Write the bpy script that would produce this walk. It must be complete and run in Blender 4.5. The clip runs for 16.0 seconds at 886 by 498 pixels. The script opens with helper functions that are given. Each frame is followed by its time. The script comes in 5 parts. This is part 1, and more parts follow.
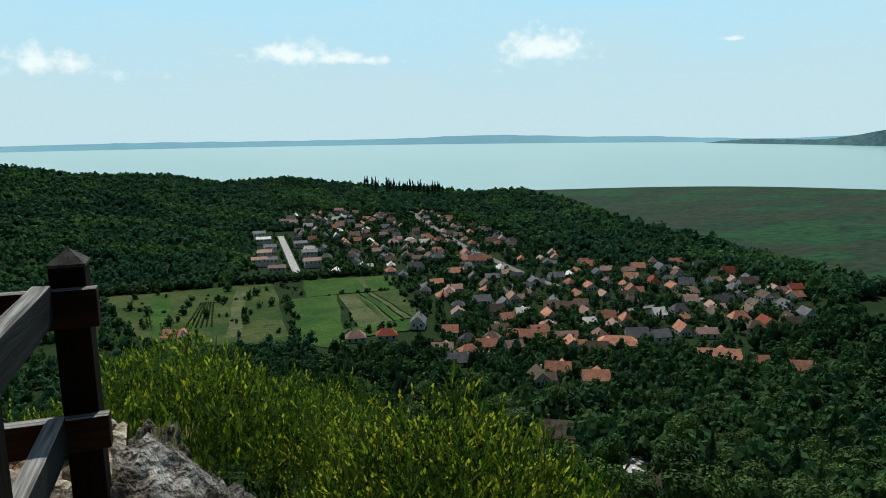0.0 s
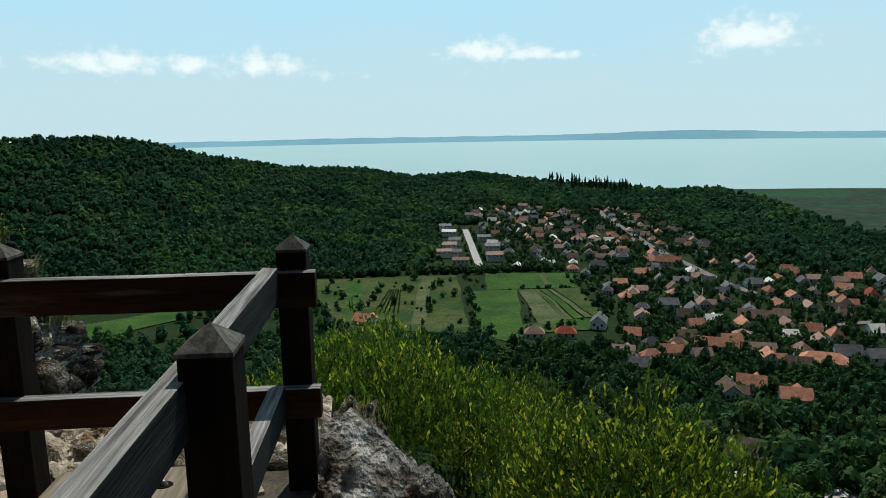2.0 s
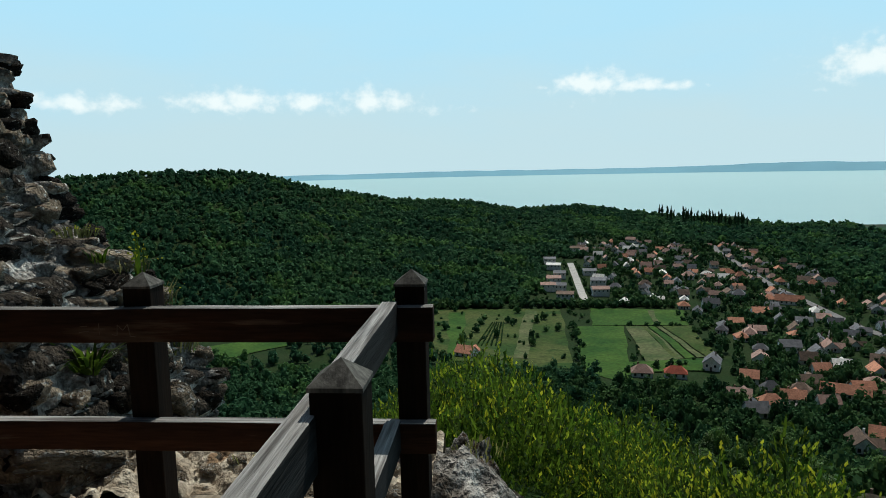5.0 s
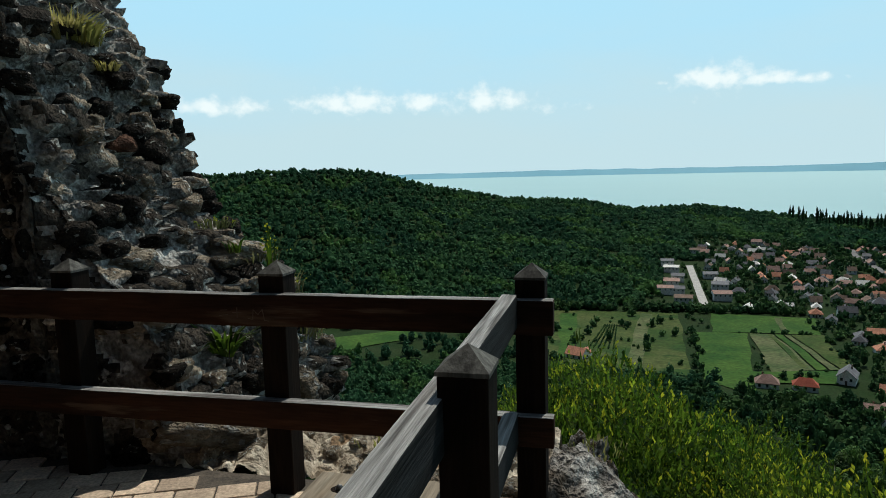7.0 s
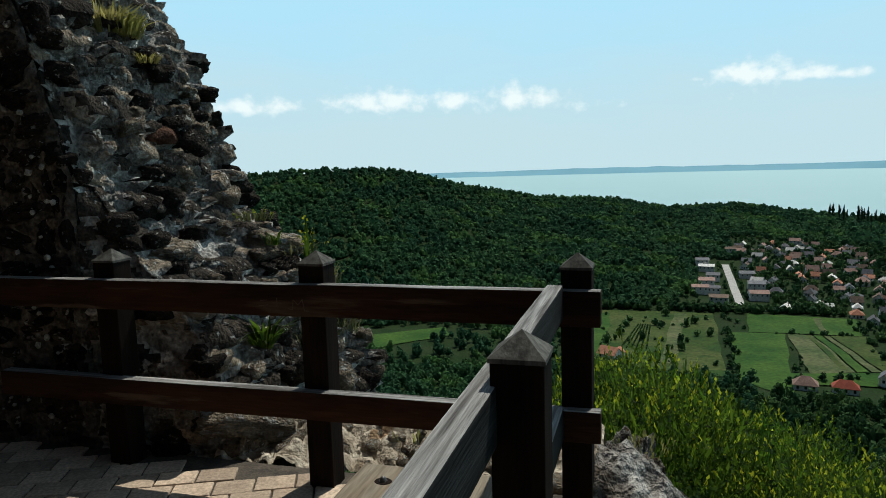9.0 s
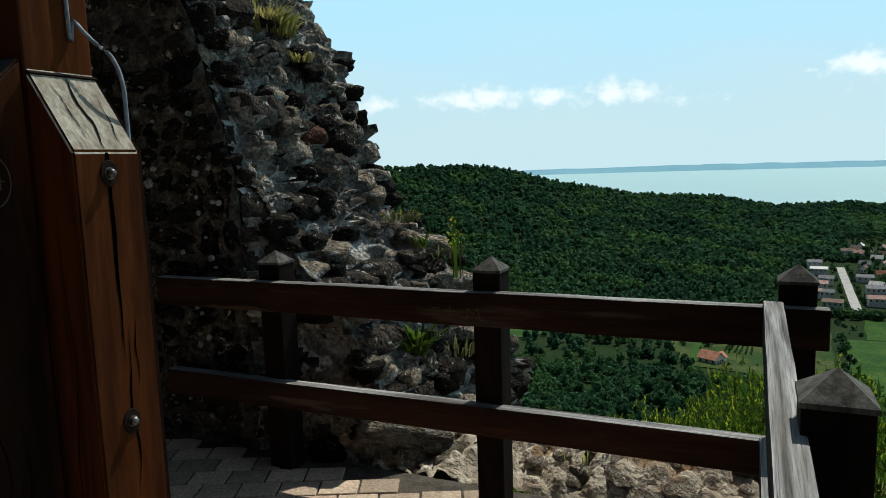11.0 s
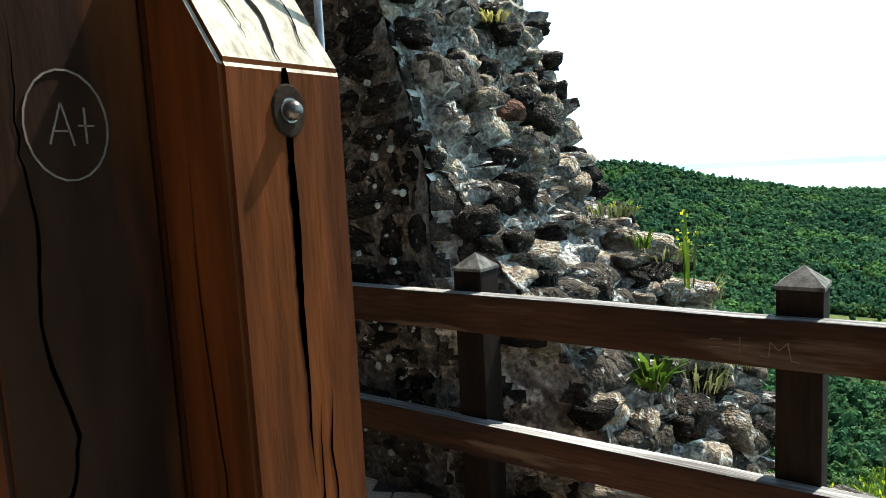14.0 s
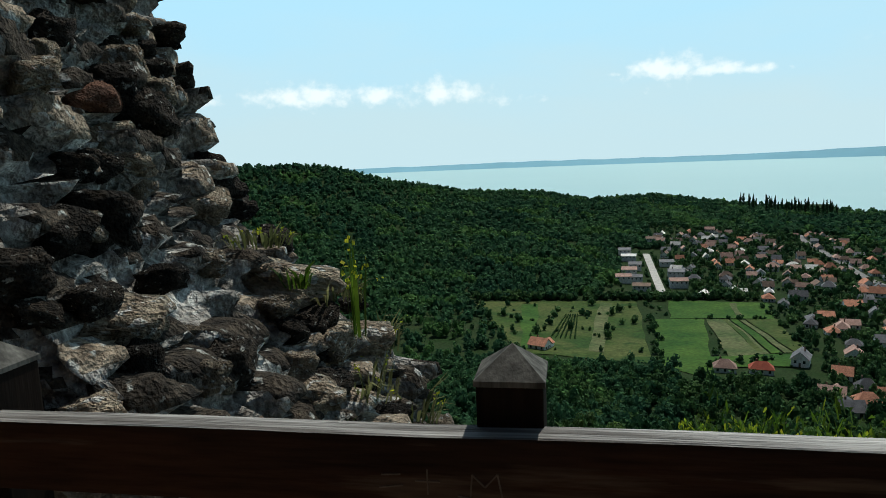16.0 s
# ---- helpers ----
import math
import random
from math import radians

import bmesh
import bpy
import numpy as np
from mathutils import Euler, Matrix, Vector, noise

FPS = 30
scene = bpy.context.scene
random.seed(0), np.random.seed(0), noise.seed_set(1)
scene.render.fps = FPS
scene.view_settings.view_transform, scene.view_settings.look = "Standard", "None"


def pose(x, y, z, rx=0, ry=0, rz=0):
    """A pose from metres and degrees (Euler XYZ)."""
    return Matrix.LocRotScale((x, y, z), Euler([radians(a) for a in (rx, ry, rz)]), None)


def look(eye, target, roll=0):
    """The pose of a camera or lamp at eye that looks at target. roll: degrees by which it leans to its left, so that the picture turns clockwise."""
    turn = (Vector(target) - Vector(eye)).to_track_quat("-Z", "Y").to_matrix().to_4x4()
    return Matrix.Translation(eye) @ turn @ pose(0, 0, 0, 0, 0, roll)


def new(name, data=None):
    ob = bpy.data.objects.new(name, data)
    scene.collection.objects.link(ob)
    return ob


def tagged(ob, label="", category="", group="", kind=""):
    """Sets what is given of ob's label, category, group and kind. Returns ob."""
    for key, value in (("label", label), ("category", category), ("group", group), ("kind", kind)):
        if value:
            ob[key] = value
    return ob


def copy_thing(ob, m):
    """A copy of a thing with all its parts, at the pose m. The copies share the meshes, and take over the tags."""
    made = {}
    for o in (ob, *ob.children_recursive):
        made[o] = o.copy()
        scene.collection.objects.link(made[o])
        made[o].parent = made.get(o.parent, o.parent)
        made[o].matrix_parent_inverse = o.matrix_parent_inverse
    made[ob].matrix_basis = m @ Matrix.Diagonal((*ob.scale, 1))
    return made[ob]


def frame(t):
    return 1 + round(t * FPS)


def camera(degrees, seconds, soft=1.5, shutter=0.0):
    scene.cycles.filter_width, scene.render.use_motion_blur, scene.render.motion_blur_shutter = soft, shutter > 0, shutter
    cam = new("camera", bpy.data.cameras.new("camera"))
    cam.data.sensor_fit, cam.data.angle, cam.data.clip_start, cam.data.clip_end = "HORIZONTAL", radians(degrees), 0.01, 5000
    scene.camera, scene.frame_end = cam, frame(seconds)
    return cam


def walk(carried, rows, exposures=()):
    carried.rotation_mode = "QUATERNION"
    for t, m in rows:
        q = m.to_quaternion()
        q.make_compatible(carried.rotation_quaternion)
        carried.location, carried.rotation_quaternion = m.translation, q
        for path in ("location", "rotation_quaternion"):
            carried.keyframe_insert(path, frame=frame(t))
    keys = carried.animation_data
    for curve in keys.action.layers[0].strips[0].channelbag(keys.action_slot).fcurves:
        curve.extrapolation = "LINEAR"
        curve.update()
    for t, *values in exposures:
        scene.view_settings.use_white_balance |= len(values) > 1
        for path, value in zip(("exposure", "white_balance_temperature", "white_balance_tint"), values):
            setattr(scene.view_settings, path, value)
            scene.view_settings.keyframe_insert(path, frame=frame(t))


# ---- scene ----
cam = camera(65.1, 16.0, soft=0.9)

PATH = [
    (0, (0.547, 0.02, 1.692), (1.189, 1.882, 1.347), -0.7),
    (0.5, (0.537, -0.026, 1.706), (1.042, 1.878, 1.36), -0.8),
    (1, (0.514, 0.003, 1.703), (0.882, 1.938, 1.354), -0.9),
    (1.5, (0.492, 0.01, 1.701), (0.737, 1.964, 1.352), -1.0),
    (2, (0.48, 0.015, 1.7), (0.612, 1.979, 1.35), -1.0),
    (2.5, (0.478, 0.007, 1.7), (0.53, 1.975, 1.348), -1.1),
    (3, (0.476, 0.004, 1.699), (0.491, 1.979, 1.386), -1.1),
    (3.2, (0.475, 0.0, 1.701), (0.482, 1.975, 1.388), -1.1),
    (5.3, (0.411, 0.043, 1.723), (0.189, 2.015, 1.476), -1.3),
    (5.5, (0.412, 0.032, 1.727), (0.145, 1.999, 1.479), -1.3),
    (6, (0.407, 0.025, 1.722), (0.037, 1.975, 1.474), -1.4),
    (6.5, (0.392, 0.017, 1.7), (-0.013, 1.959, 1.451), -1.3),
    (7, (0.375, 0.013, 1.693), (-0.105, 1.939, 1.445), -1.5),
    (7.5, (0.366, 0.022, 1.68), (-0.169, 1.933, 1.429), -1.5),
    (8, (0.363, 0.028, 1.678), (-0.183, 1.935, 1.428), -1.4),
    (8.2, (0.352, 0.03, 1.673), (-0.205, 1.935, 1.421), -1.4),
    (10.3, (0.103, 0.123, 1.614), (-0.486, 2.019, 1.372), -2.4),
    (10.5, (0.038, 0.124, 1.629), (-0.602, 2.003, 1.386), -2.2),
    (11, (-0.163, 0.144, 1.672), (-0.979, 1.952, 1.422), -1.9),
    (11.5, (-0.309, 0.153, 1.666), (-1.267, 1.892, 1.424), -2.5),
    (12, (-0.446, 0.212, 1.632), (-1.532, 1.874, 1.392), -2.7),
    (12.5, (-0.61, 0.277, 1.622), (-1.88, 1.805, 1.39), -2.7),
    (13, (-0.757, 0.365, 1.616), (-2.091, 1.837, 1.385), -2.8),
    (13.5, (-0.893, 0.514, 1.62), (-2.224, 1.989, 1.388), -2.9),
    (14, (-0.932, 0.765, 1.596), (-2.105, 2.367, 1.356), -3.0),
    (14.5, (-0.97, 1.03, 1.594), (-1.911, 2.777, 1.347), -2.6),
    (15, (-1.059, 1.288, 1.592), (-1.725, 3.156, 1.331), -2.5),
    (15.5, (-1.125, 1.525, 1.608), (-1.554, 3.46, 1.341), -2.4),
    (16, (-1.172, 1.802, 1.615), (-1.536, 3.75, 1.344), -2.3),
]
EXPO = -0.57
walk(cam, [(t, look(eye, target, roll)) for t, eye, target, roll in PATH],
     [(t, EXPO + e, 6330, 5) for t, e in ((0, 0), (10.5, 0), (11.0, 0.1), (11.5, 0.2), (12.0, 0.3), (12.5, 0.8), (13.0, 1.7), (13.5, 2.05), (14.2, 1.95), (14.5, 0.72), (14.7, 0.55), (15.0, 0.45), (15.5, 0.2), (16.0, 0.08))])

# ---- the lie of the land: terrace at 0, lake at LAKE ----
LAKE = -105.0
PROFILE = [(0, -0.1), (1.9, -0.12), (3, -1.1), (6, -4.6), (12, -10), (30, -22), (60, -39), (100, -56), (160, -77),
           (230, -91), (320, -99), (450, -103), (700, -104), (1000, -104.3), (1140, -104.5), (1185, -106), (1300, -112)]
CREST = [(-60, 940, -25), (-31, 880, -10), (-23, 900, -7), (-20, 920, -12), (-13.3, 1000, -41), (-8.7, 1040, -58), (-2.5, 1080, -66),
         (1.7, 1090, -79), (6.8, 1090, -77), (10.9, 1090, -87), (14, 1090, -97), (18, 1100, -104), (60, 1100, -104)]


def table(rows, at):
    """Linear look-up in rows of (key, value, ...)."""
    if at <= rows[0][0]:
        return rows[0][1:]
    for a, b in zip(rows, rows[1:]):
        if at <= b[0]:
            f = (at - a[0]) / (b[0] - a[0])
            return tuple(p + (q - p) * f for p, q in zip(a[1:], b[1:]))
    return rows[-1][1:]


def land(x, y):
    """Height of the ground at a place."""
    r, az = math.hypot(x, y), math.degrees(math.atan2(x, y))
    out = min(1.0, max(0.0, (az - 20) / 26))                # the shore lies further off behind the marsh
    z = table(PROFILE, r / (1 + 0.13 * out * out * (3 - 2 * out)) if r > 700 else r)[0]
    if az < -100 or az > 100:
        return max(z, -12 - 0.02 * r)
    z += 4.3 * math.exp(-((x - 0.2) / 4.2) ** 2 - ((y - 8) / 4.5) ** 2)
    if r > 420 and az < 20:
        dist, top = table(CREST, az)
        foot = 480 if az < 2 else 480 + (az - 2) * 22
        if r <= dist:
            t = max(0.0, (r - foot) / (dist - foot))
            rise = t ** 1.25
        else:
            rise = max(-0.35, 1 - ((r - dist) / 210) ** 1.5)
            z = min(-104.5, z + 8)
        if r > foot:
            base = max(z, -104.5) if r <= dist else -104.5
            z = base + (top + 104.5) * rise
            if r > dist and rise < 0:
                z = -112
    if r > 40 and z > LAKE + 1:
        z += 1.6 * math.sin(x * 0.031 + 1) * math.sin(y * 0.027) * min(1, (r - 40) / 150) * (0.25 if 250 < r < 560 or az > 18 else 1)
    return z

# ---- world, sun and exposure ----
SUN_AZ, SUN_EL = 15.0, 56.0
world = bpy.data.worlds.new("sky")
world.use_nodes = True
scene.world = world
_n, _l = world.node_tree.nodes, world.node_tree.links
_sky = _n.new("ShaderNodeTexSky")
_sky.sky_type, _sky.sun_disc = "NISHITA", False
_sky.sun_elevation, _sky.sun_rotation = radians(SUN_EL), radians(SUN_AZ)
_sky.air_density, _sky.dust_density, _sky.ozone_density = 1.0, 1.0, 1.0
_n["Background"].inputs["Strength"].default_value = 0.05
_l.new(_sky.outputs[0], _n["Background"].inputs["Color"])
_sun = bpy.data.lights.new("sun", "SUN")
_sun.energy, _sun.angle, _sun.color = 5.0, radians(0.55), (1.0, 0.95, 0.87)
sun = new("sun", _sun)
_a, _e = radians(SUN_AZ), radians(SUN_EL)
sun.matrix_world = look((0, 0, 60), (-math.sin(_a) * math.cos(_e) * 10, -math.cos(_a) * math.cos(_e) * 10, 60 - math.sin(_e) * 10))


# ---- materials ----
def mat(name, c1, c2, scale=6.0, rough=0.85, bump=0.25, fine=60.0, metal=0.0, rnd=0.0, stretch=(1, 1, 1), island=0.0,
        c3=None, c3_at=0.62, c3_scale=3.0, spec=0.1, dist=0.01, space="Object", trans=0.0, grain=(0.62, 1.3)):
    """Two-scale procedural surface: c1 and c2 mixed by noise, fine grain in value and relief, c3 in patches."""
    m = bpy.data.materials.new(name)
    m.use_nodes = True
    nd, ln = m.node_tree.nodes, m.node_tree.links
    b = nd["Principled BSDF"]
    b.inputs["Roughness"].default_value, b.inputs["Metallic"].default_value = rough, metal
    b.inputs["Specular IOR Level"].default_value = spec
    tc, info = nd.new("ShaderNodeTexCoord"), nd.new("ShaderNodeObjectInfo")
    mp = nd.new("ShaderNodeMapping")
    mp.inputs["Scale"].default_value = stretch
    ln.new(tc.outputs[space], mp.inputs["Vector"])
    off = nd.new("ShaderNodeVectorMath")
    off.operation = "MULTIPLY_ADD"
    ln.new(info.outputs["Random"], off.inputs[0])
    off.inputs[1].default_value = (17.3, 9.1, 23.7)
    ln.new(mp.outputs[0], off.inputs[2])

    def tex(s, detail):
        t = nd.new("ShaderNodeTexNoise")
        t.inputs["Scale"].default_value, t.inputs["Detail"].default_value = s, detail
        ln.new(off.outputs[0], t.inputs["Vector"])
        return t

    def mix(kind, fac, a, bb):
        x = nd.new("ShaderNodeMix")
        x.data_type, x.blend_type = "RGBA", kind
        for sock, v in ((x.inputs[0], fac), (x.inputs[6], a), (x.inputs[7], bb)):
            if isinstance(v, (int, float)):
                sock.default_value = v
            elif isinstance(v, tuple):
                sock.default_value = (*v, 1)
            else:
                ln.new(v, sock)
        return x.outputs[2]

    def ramp(src, lo, hi):
        r = nd.new("ShaderNodeMapRange")
        r.inputs[1].default_value, r.inputs[2].default_value = lo, hi
        ln.new(src, r.inputs[0])
        return r.outputs[0]

    big, small = tex(scale, 5), tex(fine, 4)
    col = mix("MIX", ramp(big.outputs[0], 0.35, 0.65), c1, c2)
    if c3:
        t3 = tex(c3_scale, 6)
        col = mix("MIX", ramp(t3.outputs[0], c3_at, c3_at + 0.05), col, c3)
    g = nd.new("ShaderNodeMapRange")
    g.inputs[1].default_value, g.inputs[2].default_value = 0.25, 0.75
    g.inputs[3].default_value, g.inputs[4].default_value = grain
    ln.new(small.outputs[0], g.inputs[0])
    hsv = nd.new("ShaderNodeHueSaturation")
    ln.new(col, hsv.inputs["Color"])
    val = g.outputs[0]
    for amount, out in ((rnd, info.outputs["Random"]), (island, None)):
        if amount:
            if out is None:
                geo = nd.new("ShaderNodeNewGeometry")
                out = geo.outputs["Random Per Island"]
            r = nd.new("ShaderNodeMapRange")
            r.inputs[3].default_value, r.inputs[4].default_value = 1 - amount, 1 + amount
            ln.new(out, r.inputs[0])
            mu = nd.new("ShaderNodeMath")
            mu.operation = "MULTIPLY"
            ln.new(val, mu.inputs[0])
            ln.new(r.outputs[0], mu.inputs[1])
            val = mu.outputs[0]
    ln.new(val, hsv.inputs["Value"])
    ln.new(hsv.outputs[0], b.inputs["Base Color"])
    if trans:
        tl, ms = nd.new("ShaderNodeBsdfTranslucent"), nd.new("ShaderNodeMixShader")
        ln.new(hsv.outputs[0], tl.inputs["Color"])
        ms.inputs[0].default_value = trans
        ln.new(b.outputs[0], ms.inputs[1])
        ln.new(tl.outputs[0], ms.inputs[2])
        ln.new(ms.outputs[0], nd["Material Output"].inputs["Surface"])
    if bump:
        bp = nd.new("ShaderNodeBump")
        bp.inputs["Strength"].default_value, bp.inputs["Distance"].default_value = bump, dist
        ad = nd.new("ShaderNodeMath")
        ad.operation = "ADD"
        ln.new(small.outputs[0], ad.inputs[0])
        ln.new(big.outputs[0], ad.inputs[1])
        ln.new(ad.outputs[0], bp.inputs["Height"])
        ln.new(bp.outputs[0], b.inputs["Normal"])
    return m


M = {
    "post": mat("stained_post_wood", (0.016, 0.01, 0.007), (0.008, 0.0058, 0.0045), 1.2, 0.8, 0.5, 9, stretch=(9, 9, 0.8), dist=0.004, rnd=0.15, spec=0.06),
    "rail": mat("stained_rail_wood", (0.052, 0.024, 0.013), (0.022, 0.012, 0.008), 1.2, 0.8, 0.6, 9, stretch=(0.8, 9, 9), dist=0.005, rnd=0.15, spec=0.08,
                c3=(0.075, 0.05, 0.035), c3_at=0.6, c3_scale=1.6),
    # bluish grey of skylight put into the colour of the rail sides
    "rail_grey": mat("skylit_grey_rail_wood", (0.026, 0.027, 0.028), (0.011, 0.011, 0.011), 1.4, 0.75, 0.7, 9, stretch=(0.7, 12, 12), dist=0.005, spec=0.12),
    # weathered grey wood, lightened further for sunlight on upward faces
    "grey_rail": mat("weathered_sunlit_rail_wood", (0.44, 0.43, 0.41), (0.11, 0.1, 0.092), 2.5, 0.75, 1.0, 9, stretch=(0.6, 16, 16), dist=0.01, spec=0.1),
    "cap": mat("weathered_cap_wood", (0.13, 0.125, 0.11), (0.05, 0.047, 0.042), 2, 0.8, 0.5, 7, stretch=(12, 12, 1.5), dist=0.005, rnd=0.2, spec=0.1),
    "timber": mat("oiled_timber", (0.095, 0.027, 0.007), (0.034, 0.0115, 0.005), 1.0, 0.8, 0.7, 7, stretch=(5, 5, 0.7), dist=0.005, grain=(0.6, 1.25),
                  c3=(0.018, 0.01, 0.008), c3_at=0.56, c3_scale=0.45, spec=0.04),
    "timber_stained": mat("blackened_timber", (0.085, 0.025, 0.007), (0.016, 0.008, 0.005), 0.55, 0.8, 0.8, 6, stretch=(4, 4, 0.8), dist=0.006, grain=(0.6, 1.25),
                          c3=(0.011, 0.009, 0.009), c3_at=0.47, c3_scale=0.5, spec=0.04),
    # char on the south timber's side; also paints the north timber as shaded
    "timber_char_shade": mat("charred_shaded_timber", (0.02, 0.009, 0.005), (0.01, 0.006, 0.0045), 0.8, 0.85, 0.8, 6, stretch=(4, 4, 0.8), dist=0.006, spec=0.03,
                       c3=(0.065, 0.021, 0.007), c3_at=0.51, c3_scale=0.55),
    # weathered grey with bluish skylight mixed into the colour
    "timber_grey": mat("skylit_grey_timber_head", (0.085, 0.09, 0.09), (0.035, 0.037, 0.038), 1.5, 0.55, 0.8, 9, stretch=(6, 6, 1), dist=0.005, spec=0.25),
    # sunlight on the east timber's head put into the colour
    "timber_top": mat("sunlit_timber_end", (0.42, 0.38, 0.3), (0.24, 0.2, 0.15), 3, 0.7, 0.9, 11, stretch=(9, 9, 1), dist=0.004),
    "crack": mat("dark_crack", (0.012, 0.008, 0.006), (0.02, 0.012, 0.008), 8, 0.95, 0.2),
    "bench": mat("bench_wood", (0.3, 0.26, 0.2), (0.2, 0.15, 0.1), 1.5, 0.7, 0.6, 9, stretch=(0.8, 9, 9), dist=0.004),
    "seat": mat("varnished_seat_wood", (0.36, 0.16, 0.07), (0.24, 0.1, 0.045), 1.5, 0.45, 0.4, 9, stretch=(0.8, 9, 9), dist=0.003, spec=0.5),
    "steel": mat("zinc_steel", (0.2, 0.19, 0.18), (0.1, 0.09, 0.085), 30, 0.4, 0.1, 90, metal=0.9),
    "cable": mat("grey_cable_sheath", (0.28, 0.31, 0.35), (0.2, 0.22, 0.26), 20, 0.5, 0.05),
    "stone": mat("basalt_stone", (0.07, 0.056, 0.043), (0.02, 0.0175, 0.015), 2.2, 0.92, 1.0, 9, rnd=0.5, dist=0.3, spec=0.1,
                 c3=(0.4, 0.4, 0.37), c3_at=0.62, c3_scale=3.2, grain=(0.35, 1.5)),
    "stone_rest": mat("basalt_stone_joined", (0.072, 0.058, 0.044), (0.021, 0.018, 0.0155), 14, 0.92, 1.0, 55, island=0.5, dist=0.035, spec=0.1,
                      c3=(0.38, 0.38, 0.35), c3_at=0.61, c3_scale=16, grain=(0.35, 1.5)),
    "rubble": mat("pale_rubble_stone", (0.52, 0.44, 0.33), (0.2, 0.15, 0.105), 2.0, 0.92, 1.0, 8, rnd=0.45, dist=0.25, spec=0.1,
                  c3=(0.58, 0.57, 0.53), c3_at=0.57, c3_scale=2.6),
    "rubble_rest": mat("pale_rubble_bedded", (0.38, 0.31, 0.23), (0.1, 0.075, 0.055), 13, 0.92, 1.0, 55, dist=0.035,
                       c3=(0.5, 0.5, 0.46), c3_at=0.57, c3_scale=17, grain=(0.45, 1.4)),
    "rust": mat("red_brick_stone", (0.26, 0.13, 0.085), (0.12, 0.065, 0.045), 2, 0.9, 0.9, 9, dist=0.2),
    "mortar": mat("lime_mortar", (0.45, 0.43, 0.395), (0.12, 0.105, 0.09), 9, 0.95, 1.0, 34, dist=0.07, spec=0.1, c3=(0.6, 0.59, 0.55), c3_at=0.58, c3_scale=6, grain=(0.4, 1.45)),
    # kept dark so the added wall throws little light back
    "dark_wall": mat("dark_blocking_wall", (0.09, 0.08, 0.07), (0.05, 0.045, 0.04), 5, 0.95, 1.0, 30, dist=0.05),
    # darker copy of the mortar: shade of the wall face put into colour
    "face_mortar": mat("shaded_old_mortar", (0.2, 0.176, 0.147), (0.066, 0.057, 0.047), 9, 0.95, 1.0, 34, dist=0.09, c3=(0.34, 0.34, 0.32), c3_at=0.64, c3_scale=7, grain=(0.4, 1.45)),
    "lichen": mat("pale_lichen", (0.4, 0.41, 0.38), (0.24, 0.25, 0.23), 40, 0.95, 0.8, 120, dist=0.004),
    "paver": mat("clay_paver", (0.58, 0.45, 0.33), (0.46, 0.35, 0.26), 6, 0.85, 0.5, 60, rnd=0.3, dist=0.004),
    "paver_rest": mat("clay_paver_joined", (0.58, 0.45, 0.33), (0.46, 0.35, 0.26), 6, 0.85, 0.5, 60, island=0.3, dist=0.004),
    "sand": mat("joint_sand", (0.12, 0.1, 0.08), (0.07, 0.06, 0.05), 12, 0.95, 0.4),
    "rock": mat("lichened_rock", (0.52, 0.5, 0.46), (0.1, 0.08, 0.06), 4.5, 0.93, 1.0, 26, dist=0.09, c3=(0.1, 0.062, 0.036), c3_at=0.56, c3_scale=2.4, grain=(0.3, 1.55)),
    "kerb": mat("gritty_kerb_bed", (0.6, 0.53, 0.42), (0.28, 0.22, 0.155), 5, 0.93, 1.0, 30, dist=0.03, c3=(0.3, 0.2, 0.12), c3_at=0.6, c3_scale=4),
    "ground": mat("scrub_ground", (0.016, 0.036, 0.01), (0.026, 0.042, 0.015), 0.06, 0.95, 0.6, 0.9, dist=0.3, spec=0.05),
    "meadow": mat("mown_meadow", (0.032, 0.066, 0.011), (0.075, 0.092, 0.026), 0.045, 0.95, 0.3, 0.5, dist=0.2, grain=(0.55, 1.35), c3=(0.028, 0.062, 0.012), c3_at=0.56, c3_scale=0.03),
    "crop": mat("green_crop", (0.026, 0.074, 0.011), (0.055, 0.11, 0.017), 0.05, 0.95, 0.3, 0.5, dist=0.2, grain=(0.6, 1.3)),
    "fallow": mat("dry_fallow_strip", (0.125, 0.13, 0.06), (0.06, 0.09, 0.03), 0.06, 0.95, 0.3, 0.5, dist=0.2, grain=(0.55, 1.35)),
    "marsh": mat("reed_marsh", (0.012, 0.044, 0.02), (0.034, 0.042, 0.024), 0.009, 0.95, 0.3, 0.09, stretch=(1, 2.2, 1), dist=0.3,
                 c3=(0.018, 0.066, 0.024), c3_at=0.53, c3_scale=0.007, grain=(0.45, 1.5)),
    "road": mat("pale_road", (0.5, 0.48, 0.45), (0.4, 0.38, 0.36), 0.2, 0.9, 0.1, 2),
    "asphalt": mat("sunlit_asphalt", (0.22, 0.21, 0.21), (0.17, 0.165, 0.16), 0.2, 0.9, 0.1, 2),
    "leaf": mat("leaf_green", (0.036, 0.086, 0.018), (0.1, 0.165, 0.034), 0.5, 0.7, 0.0, 3, rnd=0.4, island=0.35, spec=0.2, trans=0.22),
    "leaf_dark": mat("conifer_green", (0.022, 0.05, 0.02), (0.035, 0.07, 0.026), 0.5, 0.75, 0.0, 3, rnd=0.25, island=0.3, spec=0.2, trans=0.2),
    # greens moved towards blue to stand for distance haze
    "wood_far": mat("haze_tinted_woodland", (0.028, 0.08, 0.042), (0.055, 0.125, 0.05), 0.012, 0.85, 0.0, 0.35, island=0.22, spec=0.05, trans=0.3, grain=(0.6, 1.35), c3=(0.08, 0.165, 0.05), c3_at=0.55, c3_scale=0.022),
